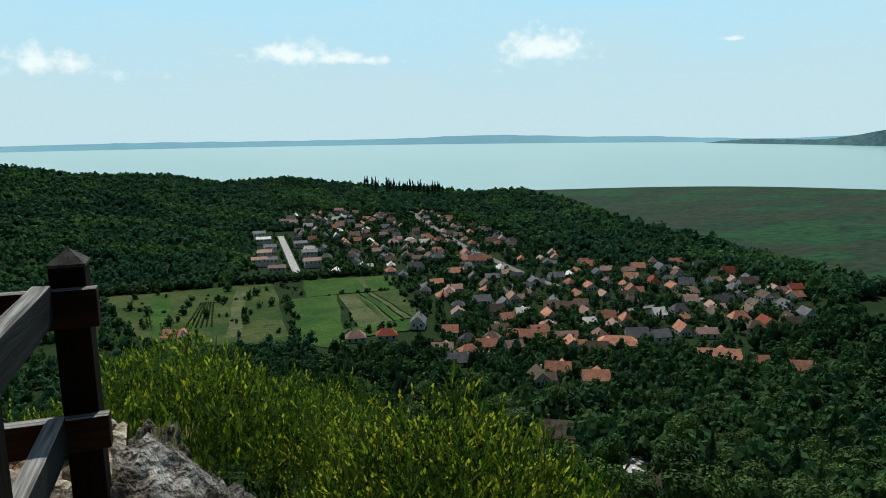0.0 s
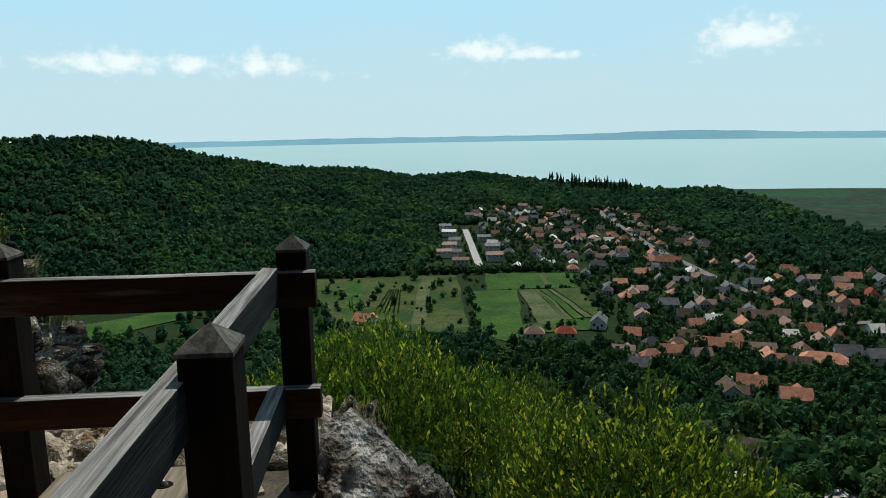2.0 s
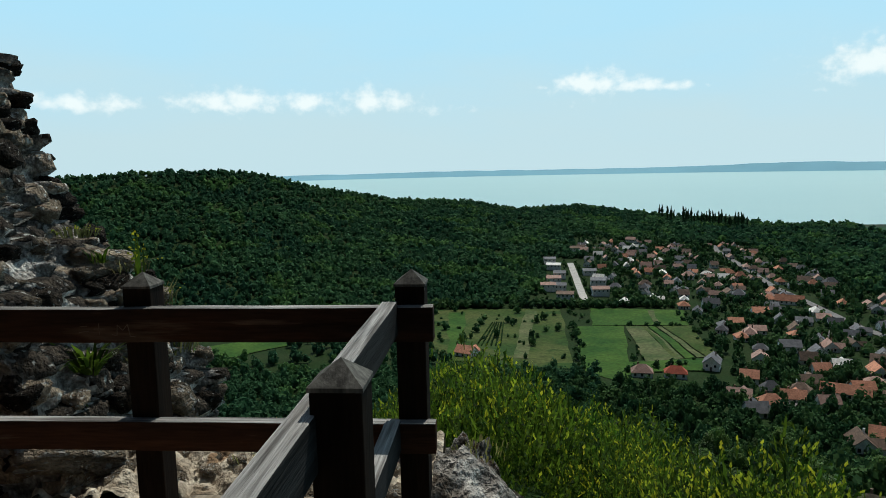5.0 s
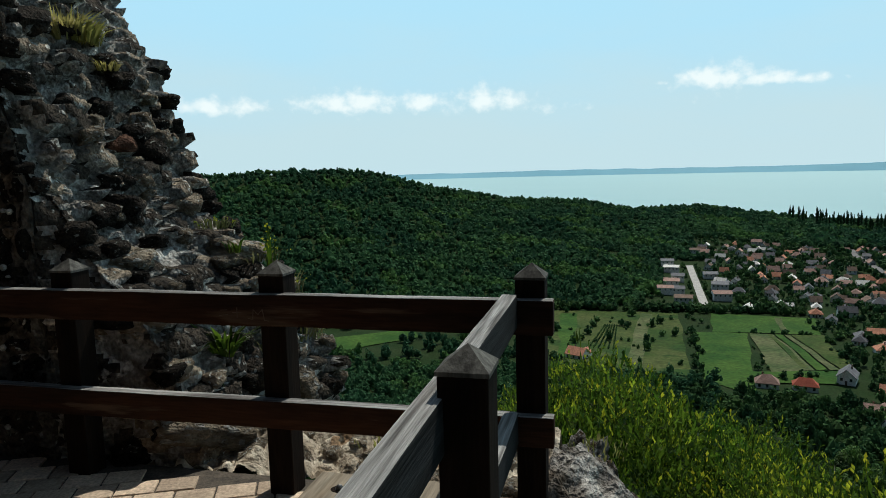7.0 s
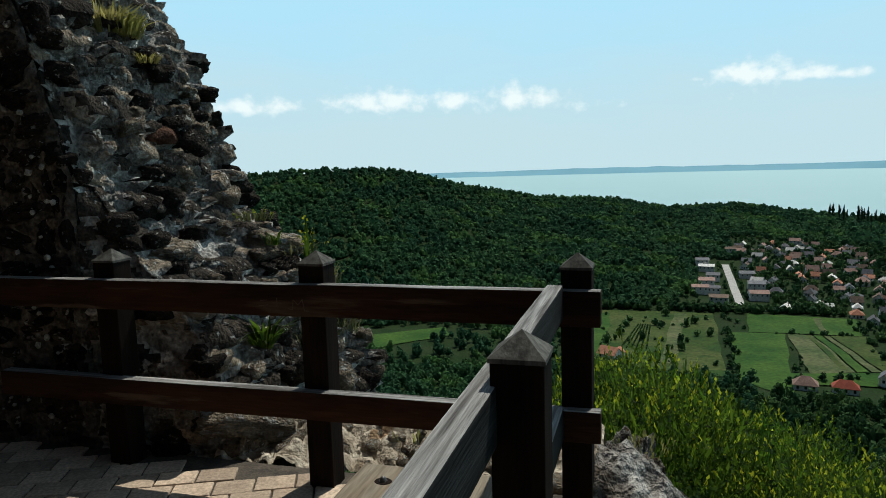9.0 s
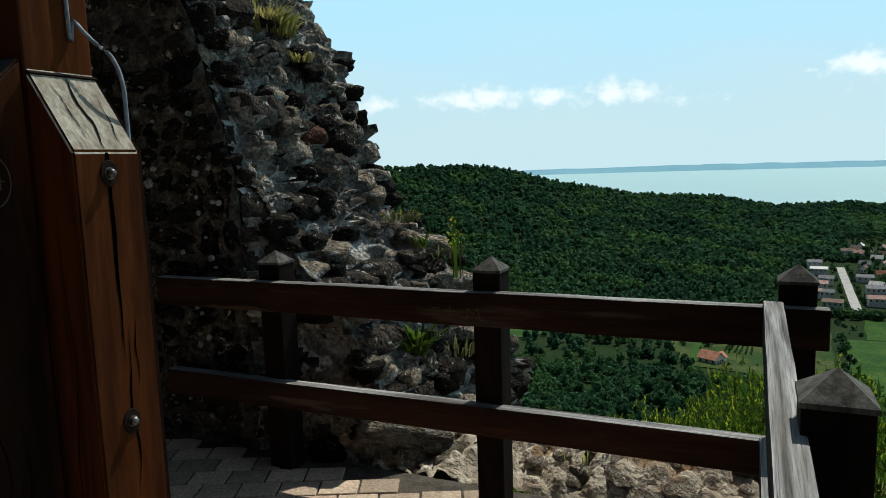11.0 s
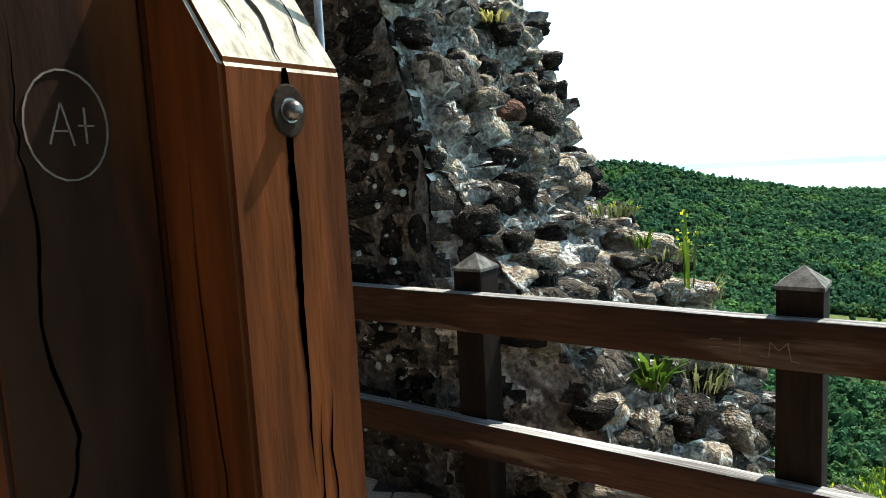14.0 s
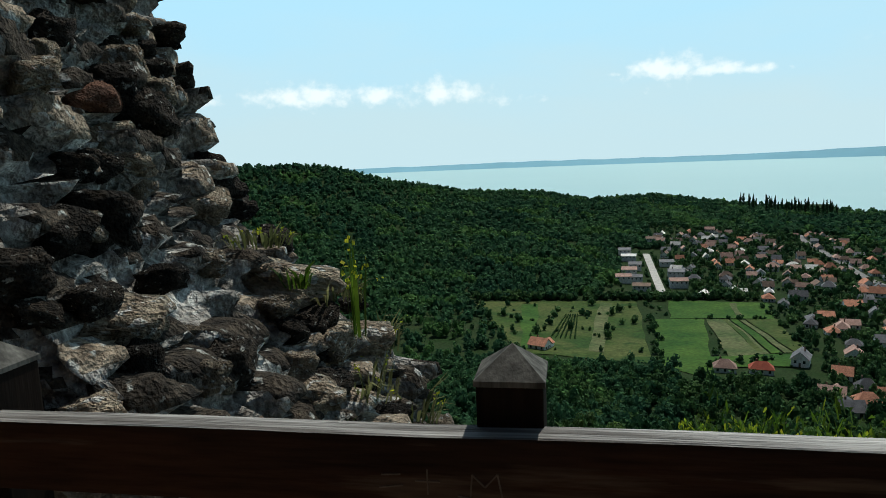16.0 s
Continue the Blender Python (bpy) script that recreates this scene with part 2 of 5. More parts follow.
    "garden_far": mat("garden_tree_green", (0.023, 0.066, 0.028), (0.068, 0.13, 0.042), 0.06, 0.85, 0.0, 0.4, trans=0.22, island=0.3, spec=0.05, grain=(0.6, 1.35)),
    "broom": mat("broom_green", (0.03, 0.08, 0.009), (0.125, 0.195, 0.018), 2.5, 0.55, 0.0, 9, rnd=0.25, island=0.65, spec=0.3, trans=0.5),
    "bloom": mat("broom_yellow", (0.52, 0.5, 0.035), (0.27, 0.37, 0.03), 3, 0.7, 0.0, 9, island=0.3, trans=0.5),
    "grass": mat("dry_grass", (0.26, 0.27, 0.07), (0.36, 0.31, 0.12), 3, 0.8, 0.0, 9, island=0.35, trans=0.5),
    "dead": mat("dead_grey_twig", (0.4, 0.38, 0.33), (0.25, 0.23, 0.19), 6, 0.9, 0.3, 30),
    "weed": mat("dry_weed", (0.1, 0.12, 0.045), (0.2, 0.19, 0.09), 4, 0.8, 0.0, 9, island=0.4, trans=0.4),
    "bark": mat("bark", (0.11, 0.085, 0.06), (0.06, 0.048, 0.036), 4, 0.95, 0.6, 20, stretch=(4, 4, 1), dist=0.02),
    "roof_o": mat("orange_roof_tiles", (0.6, 0.28, 0.18), (0.42, 0.19, 0.12), 0.5, 0.85, 0.5, 2.5, rnd=0.35, dist=0.05),
    "roof_r": mat("red_roof_tiles", (0.36, 0.095, 0.06), (0.28, 0.075, 0.05), 0.5, 0.85, 0.5, 5, rnd=0.25, dist=0.05),
    "roof_b": mat("brown_roof_tiles", (0.21, 0.145, 0.11), (0.13, 0.095, 0.075), 0.5, 0.85, 0.5, 2.5, rnd=0.35, dist=0.05),
    "roof_g": mat("grey_roof_tiles", (0.19, 0.19, 0.2), (0.13, 0.13, 0.14), 0.5, 0.8, 0.5, 5, rnd=0.3, dist=0.05),
    "roof_p": mat("faded_pink_tiles", (0.46, 0.3, 0.25), (0.33, 0.21, 0.17), 0.5, 0.85, 0.5, 2.5, rnd=0.3, dist=0.05),
    "thatch": mat("old_thatch", (0.2, 0.17, 0.125), (0.075, 0.062, 0.048), 0.5, 0.95, 0.9, 3, dist=0.1, c3=(0.07, 0.085, 0.035), c3_at=0.58, c3_scale=0.3),
    "plaster": mat("lime_plaster", (0.84, 0.82, 0.78), (0.7, 0.66, 0.6), 0.6, 0.9, 0.1, 6, rnd=0.15),
    "glass": mat("dark_window_glass", (0.03, 0.035, 0.04), (0.02, 0.025, 0.03), 1, 0.15, 0.0, 2, spec=0.6),
    "sign": mat("cream_sign_board", (0.74, 0.74, 0.56), (0.68, 0.68, 0.5), 4, 0.5, 0.03, 60, spec=0.4),
    "ink": mat("sign_ink", (0.05, 0.05, 0.055), (0.035, 0.035, 0.04), 9, 0.7, 0.0),
    "blue": mat("sign_blue", (0.04, 0.07, 0.2), (0.03, 0.05, 0.15), 9, 0.6, 0.0),
    "pale": mat("sign_plan_blue", (0.55, 0.62, 0.72), (0.5, 0.57, 0.68), 9, 0.6, 0.0),
    "scratch": mat("pale_scratch", (0.14, 0.11, 0.085), (0.1, 0.075, 0.06), 30, 0.9, 0.0),
}


def water_material():
    m = bpy.data.materials.new("lake_water")
    m.use_nodes = True
    nd, ln = m.node_tree.nodes, m.node_tree.links
    b = nd["Principled BSDF"]
    tc = nd.new("ShaderNodeTexCoord")
    t = nd.new("ShaderNodeTexNoise")
    t.inputs["Scale"].default_value, t.inputs["Detail"].default_value = 0.002, 5
    mp = nd.new("ShaderNodeMapping")
    mp.inputs["Scale"].default_value = (1, 4, 1)
    ln.new(tc.outputs["Object"], mp.inputs[0])
    ln.new(mp.outputs[0], t.inputs["Vector"])
    r = nd.new("ShaderNodeMix")
    r.data_type = "RGBA"
    r.inputs[6].default_value, r.inputs[7].default_value = (0.3, 0.47, 0.47, 1), (0.34, 0.5, 0.49, 1)
    ln.new(t.outputs[0], r.inputs[0])
    ln.new(r.outputs[2], b.inputs["Base Color"])
    w = nd.new("ShaderNodeTexNoise")
    w.inputs["Scale"].default_value, w.inputs["Detail"].default_value = 0.25, 4
    ln.new(tc.outputs["Object"], w.inputs["Vector"])
    bp = nd.new("ShaderNodeBump")
    bp.inputs["Strength"].default_value, bp.inputs["Distance"].default_value = 0.25, 0.5
    ln.new(w.outputs[0], bp.inputs["Height"])
    ln.new(bp.outputs[0], b.inputs["Normal"])
    b.inputs["Roughness"].default_value, b.inputs["IOR"].default_value = 0.3, 1.33
    return m


M["water"] = water_material()


def far_shore_material():
    # blue distance haze is mixed into the base colour
    m = mat("haze_tinted_far_shore", (0.19, 0.36, 0.44), (0.21, 0.38, 0.46), 0.0006, 1.0, 0.0, 0.004, grain=(0.95, 1.05))
    return m


M["shore"] = far_shore_material()


# ---- building helpers ----
def thing(name, loc, label, category, group="", rz=0.0, kind=""):
    ob = new(name)
    ob.matrix_basis = pose(*loc, 0, 0, rz)
    return tagged(ob, label, category, group, kind)


def finish(bm, name, material, smooth=False):
    me = bpy.data.meshes.new(name)
    bm.normal_update()
    bm.to_mesh(me)
    bm.free()
    for m in material if isinstance(material, (list, tuple)) else [material]:
        me.materials.append(m)
    if smooth:
        me.polygons.foreach_set("use_smooth", [True] * len(me.polygons))
    return me


def part(name, bm, material, parent, label="", smooth=False, m=None):
    me = bm if isinstance(bm, bpy.types.Mesh) else finish(bm, name, material, smooth)
    ob = new(name, me)
    ob.parent = parent
    if m is not None:
        ob.matrix_basis = m
    return tagged(ob, label)


def solid(name, bm, material, label, category, kind="", smooth=False, loc=(0, 0, 0), group=""):
    ob = new(name, finish(bm, name, material, smooth))
    ob.location = loc
    return tagged(ob, label, category, group, kind)


def add_box(bm, x0, x1, y0, y1, z0, z1, bevel=0.0, m=None):
    b2 = bmesh.new()
    bmesh.ops.create_cube(b2, size=1)
    for v in b2.verts:
        v.co = Vector(((x0 + x1) / 2 + v.co.x * (x1 - x0), (y0 + y1) / 2 + v.co.y * (y1 - y0), (z0 + z1) / 2 + v.co.z * (z1 - z0)))
    if bevel:
        bmesh.ops.bevel(b2, geom=b2.edges[:], offset=bevel, segments=2, affect="EDGES", profile=0.6)
    if m is not None:
        b2.transform(m)
    tmp = bpy.data.meshes.new("tmp")
    b2.to_mesh(tmp)
    b2.free()
    bm.from_mesh(tmp)
    bpy.data.meshes.remove(tmp)
    return bm


def box(*a, **k):
    return add_box(bmesh.new(), *a, **k)


def prism(outline, depth, m=None):
    """A closed outline in x, z pushed back along y."""
    bm = bmesh.new()
    front = [bm.verts.new((x, 0, z)) for x, z in outline]
    back = [bm.verts.new((x, depth, z)) for x, z in outline]
    bm.faces.new(front)
    bm.faces.new(back[::-1])
    for i in range(len(front)):
        j = (i + 1) % len(front)
        bm.faces.new((front[j], front[i], back[i], back[j]))
    bmesh.ops.recalc_face_normals(bm, faces=bm.faces[:])
    if m is not None:
        bm.transform(m)
    return bm


def tube(points, radius, sides=8):
    bm = bmesh.new()
    rings = []
    for i, p in enumerate(points):
        p = Vector(p)
        d = (Vector(points[min(i + 1, len(points) - 1)]) - Vector(points[max(i - 1, 0)])).normalized()
        s = d.orthogonal().normalized()
        t = d.cross(s)
        rad = radius[i] if isinstance(radius, (list, tuple)) else radius
        rings.append([bm.verts.new(p + (s * math.cos(a) + t * math.sin(a)) * rad) for a in (2 * math.pi * k / sides for k in range(sides))])
    for a, b in zip(rings, rings[1:]):
        for k in range(sides):
            bm.faces.new((a[k], a[(k + 1) % sides], b[(k + 1) % sides], b[k]))
    bm.faces.new(rings[0][::-1])
    bm.faces.new(rings[-1])
    bmesh.ops.recalc_face_normals(bm, faces=bm.faces[:])
    return bm


def arrays_mesh(name, verts, faces, material, smooth=False):
    """A mesh from numpy arrays: verts (n, 3), faces (m, k)."""
    me = bpy.data.meshes.new(name)
    n, k = faces.shape
    me.vertices.add(len(verts))
    me.vertices.foreach_set("co", verts.astype(np.float32).ravel())
    me.loops.add(n * k)
    me.loops.foreach_set("vertex_index", faces.astype(np.int32).ravel())
    me.polygons.add(n)
    me.polygons.foreach_set("loop_start", np.arange(0, n * k, k, dtype=np.int32))
    me.polygons.foreach_set("loop_total", np.full(n, k, dtype=np.int32))
    me.update(calc_edges=True)
    me.materials.append(material)
    me.polygons.foreach_set("use_smooth", [smooth] * n)
    return me


def rock_arrays(seed, rough=0.35, level=1, boxy=0.5):
    """A lumpy rounded stone of about unit size, as vertex and triangle arrays."""
    bm = bmesh.new()
    bmesh.ops.create_icosphere(bm, subdivisions=level + 1, radius=1)
    for v in bm.verts:
        c = v.co.copy()
        q = max(abs(c.x), abs(c.y), abs(c.z))
        c = c.lerp(c / q * 0.82, boxy)
        n = noise.noise(c * 1.1 + Vector((seed * 7.1, seed * 3.3, 0))) + 0.5 * noise.noise(c * 2.6 + Vector((0, seed * 5.7, 3))) + (0.3 * noise.noise(c * 6 + Vector((seed, 0, 0))) if level > 1 else 0)
        v.co = c * (1 + rough * n)
    v = np.array([p.co for p in bm.verts])
    f = np.array([[p.index for p in t.verts] for t in bm.faces])
    bm.free()
    return v, f


def scatter(templates, places):
    """Joins many copies of templates (verts, faces): places are rows of (template, x, y, z, sx, sy, sz, turn)."""
    vs, fs, base = [], [], 0
    for k, x, y, z, sx, sy, sz, a in places:
        v, f = templates[k]
        c, s = math.cos(a), math.sin(a)
        w = v * (sx, sy, sz)
        vs.append(np.column_stack((w[:, 0] * c - w[:, 1] * s + x, w[:, 0] * s + w[:, 1] * c + y, w[:, 2] + z)))
        fs.append(f + base)
        base += len(v)
    return np.concatenate(vs), np.concatenate(fs)


def polar(az, r, lift=0.0):
    x, y = r * math.sin(radians(az)), r * math.cos(radians(az))
    return x, y, land(x, y) + lift


# ---- ground, lake, far shore, sky ----
def build_ground():
    radii = [0.0]
    r = 0.5
    while r < 1500:
        radii.append(r)
        r += max(0.35, r * 0.045) if r < 300 else 22
    radii += [1800, 2500, 3500, 4900]
    azs = [-180 + 5 * i for i in range(14)] + [-110 + 1.25 * i for i in range(176)] + [110 + 5 * i for i in range(14)]
    bm = bmesh.new()
    grid = []
    for r in radii[1:]:
        row = []
        for a in azs:
            x, y = r * math.sin(radians(a)), r * math.cos(radians(a))
            z = land(x, y)
            if x < 0.06 and -5 < y < 3.3 and r < 9:
                z = min(z, -0.15)
            if 0.06 <= x < 2.2 and -5 < y < 4.1:
                z = min(z, -0.45 - 0.6 * max(0.0, x - 0.3))
            if 3 < r < 60:
                z += 0.25 * noise.noise(Vector((x * 0.6, y * 0.6, 0))) * min(1, r / 10)
            row.append(bm.verts.new((x, y, z)))
        grid.append(row)
    mid = bm.verts.new((0, 0, -0.15))
    n = len(azs)
    for j in range(n):
        bm.faces.new((mid, grid[0][(j + 1) % n], grid[0][j]))
        for p, q in zip(grid, grid[1:]):
            bm.faces.new((p[j], p[(j + 1) % n], q[(j + 1) % n], q[j]))
    bmesh.ops.recalc_face_normals(bm, faces=bm.faces[:])
    solid("ground", bm, M["ground"], "green scrub-covered hillside falling to the village plain", "ground", "structure", True)


def sheet(name, az0, az1, r0, r1, z, material, label, category, na=60, nr=2):
    bm = bmesh.new()
    rows = []
    for i in range(nr + 1):
        r = r0 + (r1 - r0) * i / nr
        rows.append([bm.verts.new((r * math.sin(radians(az0 + (az1 - az0) * j / na)), r * math.cos(radians(az0 + (az1 - az0) * j / na)), z)) for j in range(na + 1)])
    for p, q in zip(rows, rows[1:]):
        for j in range(na):
            bm.faces.new((p[j], p[j + 1], q[j + 1], q[j]))
    bmesh.ops.recalc_face_normals(bm, faces=bm.faces[:])
    return solid(name, bm, material, label, category, "structure")


def drape(name, corners, material, label, category, lift=0.35, steps=10):
    """A patch of land cover over four ground corners, lying on the ground."""
    bm = bmesh.new()
    a, b, c, d = (Vector(p) for p in corners)
    rows = []
    for i in range(steps + 1):
        u = i / steps
        row = []
        for j in range(steps + 1):
            v = j / steps
            p = (a.lerp(b, v)).lerp(d.lerp(c, v), u)
            p += Vector((noise.noise(Vector((p.x * 0.04, p.y * 0.04, 1))), noise.noise(Vector((p.x * 0.04, p.y * 0.04, 5))))) * 2 * (1 if i in (0, steps) or j in (0, steps) else 0)
            row.append(bm.verts.new((p.x, p.y, land(p.x, p.y) + lift)))
        rows.append(row)
    for p, q in zip(rows, rows[1:]):
        for j in range(steps):
            bm.faces.new((p[j], p[j + 1], q[j + 1], q[j]))
    bmesh.ops.recalc_face_normals(bm, faces=bm.faces[:])
    return solid(name, bm, material, label, category, "structure", True)


def ribbon(name, line, width, material, label, lift=0.6):
    bm = bmesh.new()
    pts = []
    for (x0, y0), (x1, y1) in zip(line, line[1:]):
        n = max(2, int(math.hypot(x1 - x0, y1 - y0) / 12))
        pts += [(x0 + (x1 - x0) * i / n, y0 + (y1 - y0) * i / n) for i in range(n)]
    pts.append(line[-1])
    prev = None
    for i, (x, y) in enumerate(pts):
        a, b = pts[max(i - 1, 0)], pts[min(i + 1, len(pts) - 1)]
        d = Vector((b[0] - a[0], b[1] - a[1])).normalized() * width / 2
        pair = [bm.verts.new((x - d.y, y + d.x, land(x, y) + lift)), bm.verts.new((x + d.y, y - d.x, land(x, y) + lift))]
        if prev:
            bm.faces.new((prev[0], prev[1], pair[1], pair[0]))
        prev = pair
    bmesh.ops.recalc_face_normals(bm, faces=bm.faces[:])
    return solid(name, bm, material, label, "road", "structure")


build_ground()
sheet("lake", -75, 85, 900, 4940, LAKE, M["water"], "pale turquoise lake stretching to the far shore", "lake", 90, 3)


def build_far_shore():
    """Low hills beyond the lake, distance haze put into their blue, and the wooded spit that runs in from the right."""
    bm = bmesh.new()
    low, top = [], []
    for i in range(241):
        a = -70 + i * 0.6
        h = 8 + 22 * max(0, noise.noise(Vector((a * 0.09, 2.5, 0))) + 0.25) + 5 * noise.noise(Vector((a * 0.6, 0, 0)))
        h += 26 * math.exp(-((a - 24) / 8) ** 2) + 14 * math.exp(-((a + 5) / 12) ** 2)
        x, y = math.sin(radians(a)), math.cos(radians(a))
        low.append(bm.verts.new((x * 4540, y * 4540, LAKE - 1)))
        top.append(bm.verts.new((x * 4700, y * 4700, LAKE + h + 8)))
    for i in range(240):
        bm.faces.new((low[i], low[i + 1], top[i + 1], top[i]))
    bmesh.ops.recalc_face_normals(bm, faces=bm.faces[:])
    solid("far_shore", bm, M["shore"], "low hills on the far lake shore, haze put into their blue", "hills", "structure", True)
    bm = bmesh.new()
    low, top = [], []
    for i in range(61):
        a = 39.5 + i * 0.4
        r = 4300 - 700 * min(1, (a - 39.5) / 14)
        h = min(1, (a - 39.5) / 3) * 24 + 60 * max(0, (a - 47) / 5) ** 1.4
        h = min(h, 75) + 3 * noise.noise(Vector((a * 2, 0, 0)))
        x, y = math.sin(radians(a)), math.cos(radians(a))
        low.append(bm.verts.new((x * r, y * r, LAKE - 1)))
        top.append(bm.verts.new((x * (r + 90), y * (r + 90), LAKE + max(1, h))))
    for i in range(60):
        bm.faces.new((low[i], low[i + 1], top[i + 1], top[i]))
    bmesh.ops.recalc_face_normals(bm, faces=bm.faces[:])
    # the wood's bluish tone carries distance haze in its colour
    m = mat("wooded_spit", (0.07, 0.14, 0.16), (0.1, 0.18, 0.19), 0.01, 1.0, 0.0, 0.05)
    solid("wooded_spit", bm, m, "dark wooded headland reaching into the lake", "headland", "structure", True)


build_far_shore()


def build_cloud_backdrop():
    """Haze and cumulus beyond the far shore: a tall curved sheet, clear where there is no cloud."""
    m = bpy.data.materials.new("cloud_bank")
    m.use_nodes = True
    nd, ln = m.node_tree.nodes, m.node_tree.links
    nd.remove(nd["Principled BSDF"])
    tc = nd.new("ShaderNodeTexCoord")
    sep = nd.new("ShaderNodeSeparateXYZ")
    ln.new(tc.outputs["UV"], sep.inputs[0])

    def op(kind, a, b=None, c=None):
        x = nd.new("ShaderNodeMath")
        x.operation = kind
        for i, v in enumerate((a, b, c)):
            if v is None:
                continue
            if isinstance(v, (int, float)):
                x.inputs[i].default_value = v
            else:
                ln.new(v, x.inputs[i])
        return x.outputs[0]

    az, el = sep.outputs[0], sep.outputs[1]      # degrees, scaled into the sheet's coordinates
    puff = nd.new("ShaderNodeTexNoise")
    puff.inputs["Scale"].default_value, puff.inputs["Detail"].default_value = 0.8, 9
    puff.inputs["Roughness"].default_value = 0.54
    mp = nd.new("ShaderNodeMapping")
    mp.inputs["Scale"].default_value = (1, 1.15, 1)
    ln.new(tc.outputs["UV"], mp.inputs[0])
    ln.new(mp.outputs[0], puff.inputs["Vector"])
    total = None
    for a0, e0, wa, we, amp in ((27, 6.0, 4.4, 1.9, 1.0), (7.6, 5.7, 3.8, 1.25, 1.0), (10.5, 5.4, 3.6, 0.7, 0.95), (13, 5.3, 3.2, 0.6, 0.85), (-21, 4.8, 5.2, 1.35, 0.95),
                                (-15.5, 4.8, 3, 1.2, 0.9), (-10, 4.8, 4.4, 1.5, 0.85), (-31.5, 4.6, 5, 1.0, 0.9), (41, 6.2, 0.9, 0.3, 0.8),
                                (3.6, 5.6, 0.7, 0.3, 0.7), (23.5, 4.4, 0.7, 0.4, 0.6), (7.5, 4.2, 3.5, 0.9, 0.42), (-6, 4.2, 6, 1.0, 0.5), (60, 6, 9, 2, 0.8), (-55, 6, 9, 2, 0.8)):
        dx = op("DIVIDE", op("SUBTRACT", az, a0), wa)
        dy = op("DIVIDE", op("SUBTRACT", el, e0), we)
        low = op("MULTIPLY", op("LESS_THAN", dy, 0.0), 1.2)
        d2 = op("ADD", op("MULTIPLY", dx, dx), op("MULTIPLY", op("MULTIPLY", dy, dy), op("ADD", low, 1.0)))
        g = op("MULTIPLY", op("EXPONENT", op("MULTIPLY", d2, -1.0)), amp)
        total = g if total is None else op("MAXIMUM", total, g)
    dens = op("ADD", op("MULTIPLY", total, 0.8), op("MULTIPLY", op("SUBTRACT", puff.outputs[0], 0.5), 1.35))
    rng = nd.new("ShaderNodeMapRange")
    rng.interpolation_type = "SMOOTHSTEP"
    rng.inputs[1].default_value, rng.inputs[2].default_value = 0.26, 0.86
    ln.new(dens, rng.inputs[0])
    body = op("MULTIPLY", rng.outputs[0], op("MINIMUM", 1.0, op("MULTIPLY", total, 3.0)))
    thin = nd.new("ShaderNodeTexNoise")
    thin.inputs["Scale"].default_value, thin.inputs["Detail"].default_value = 0.07, 6
    mp2 = nd.new("ShaderNodeMapping")
    mp2.inputs["Scale"].default_value = (1, 3.5, 1)
    ln.new(tc.outputs["UV"], mp2.inputs[0])
    ln.new(mp2.outputs[0], thin.inputs["Vector"])
    up = nd.new("ShaderNodeMapRange")
    up.interpolation_type = "SMOOTHSTEP"
    up.inputs[1].default_value, up.inputs[2].default_value = 0.5, 13.0
    ln.new(op("ADD", el, op("MULTIPLY", op("SUBTRACT", thin.outputs[0], 0.5), -9.0)), up.inputs[0])
    em, out = nd.new("ShaderNodeEmission"), nd["Material Output"]
    air, cm = nd.new("ShaderNodeMix"), nd.new("ShaderNodeMix")
    air.data_type = cm.data_type = "RGBA"
    air.inputs[6].default_value, air.inputs[7].default_value, cm.inputs[7].default_value = SKY_LOW, SKY_HIGH, CLOUD_WHITE
    ln.new(up.outputs[0], air.inputs[0])
    ln.new(air.outputs[2], cm.inputs[6])
    ln.new(body, cm.inputs[0])
    ln.new(cm.outputs[2], em.inputs[0])
    em.inputs[1].default_value = 2 ** -EXPO
    ln.new(em.outputs[0], out.inputs[0])
    bm = bmesh.new()
    uv = bm.loops.layers.uv.new("uv")
    rows = []
    els = [-1.6, 1, 4, 8, 14, 22, 32]
    for e in els:
        rows.append([bm.verts.new((4930 * math.sin(radians(a)), 4930 * math.cos(radians(a)), 4930 * math.tan(radians(e)))) for a in range(-90, 106, 5)])
    for i in range(len(els) - 1):
        for j in range(len(rows[0]) - 1):
            f = bm.faces.new((rows[i][j], rows[i + 1][j], rows[i + 1][j + 1], rows[i][j + 1]))
            for lp, (k, q) in zip(f.loops, ((i, j), (i + 1, j), (i + 1, j + 1), (i, j + 1))):
                lp[uv].uv = (-90 + 5 * q, els[k])
    ob = solid("cloud_backdrop", bm, m, "pale hazy blue sky with a row of white cumulus", "sky", "structure", True)
    ob.visible_shadow = False


SKY_LOW, SKY_HIGH, CLOUD_WHITE = (0.58, 0.75, 0.81, 1), (0.47, 0.77, 0.95, 1), (0.9, 0.97, 0.98, 1)
build_cloud_backdrop()

# fields, marsh and roads
drape("meadow", [(-68, 480), (42, 480), (36, 326), (-28, 343)], M["meadow"], "pale mown orchard meadow below the wood", "meadow")
drape("crop_field", [(62, 482), (124, 475), (116, 428), (56, 428)], M["crop"], "bright green crop field beside the village", "field", 0.5)
drape("crop_field", [(46, 427), (76, 427), (58, 298), (40, 322)], M["crop"], "long green field running down to the houses", "field", 0.45)
drape("fallow_strip", [(77, 426), (89, 424), (92, 348), (72, 342)], M["fallow"], "dry yellowish strip between green fields", "field", 0.6)
drape("crop_field", [(90, 424), (94, 424), (98, 350), (93, 348)], M["crop"], "narrow dark green crop strip", "field", 0.62)
drape("fallow_strip", [(95, 424), (98, 424), (103, 351), (99, 350)], M["fallow"], "pale dry track between crop strips", "field", 0.65)
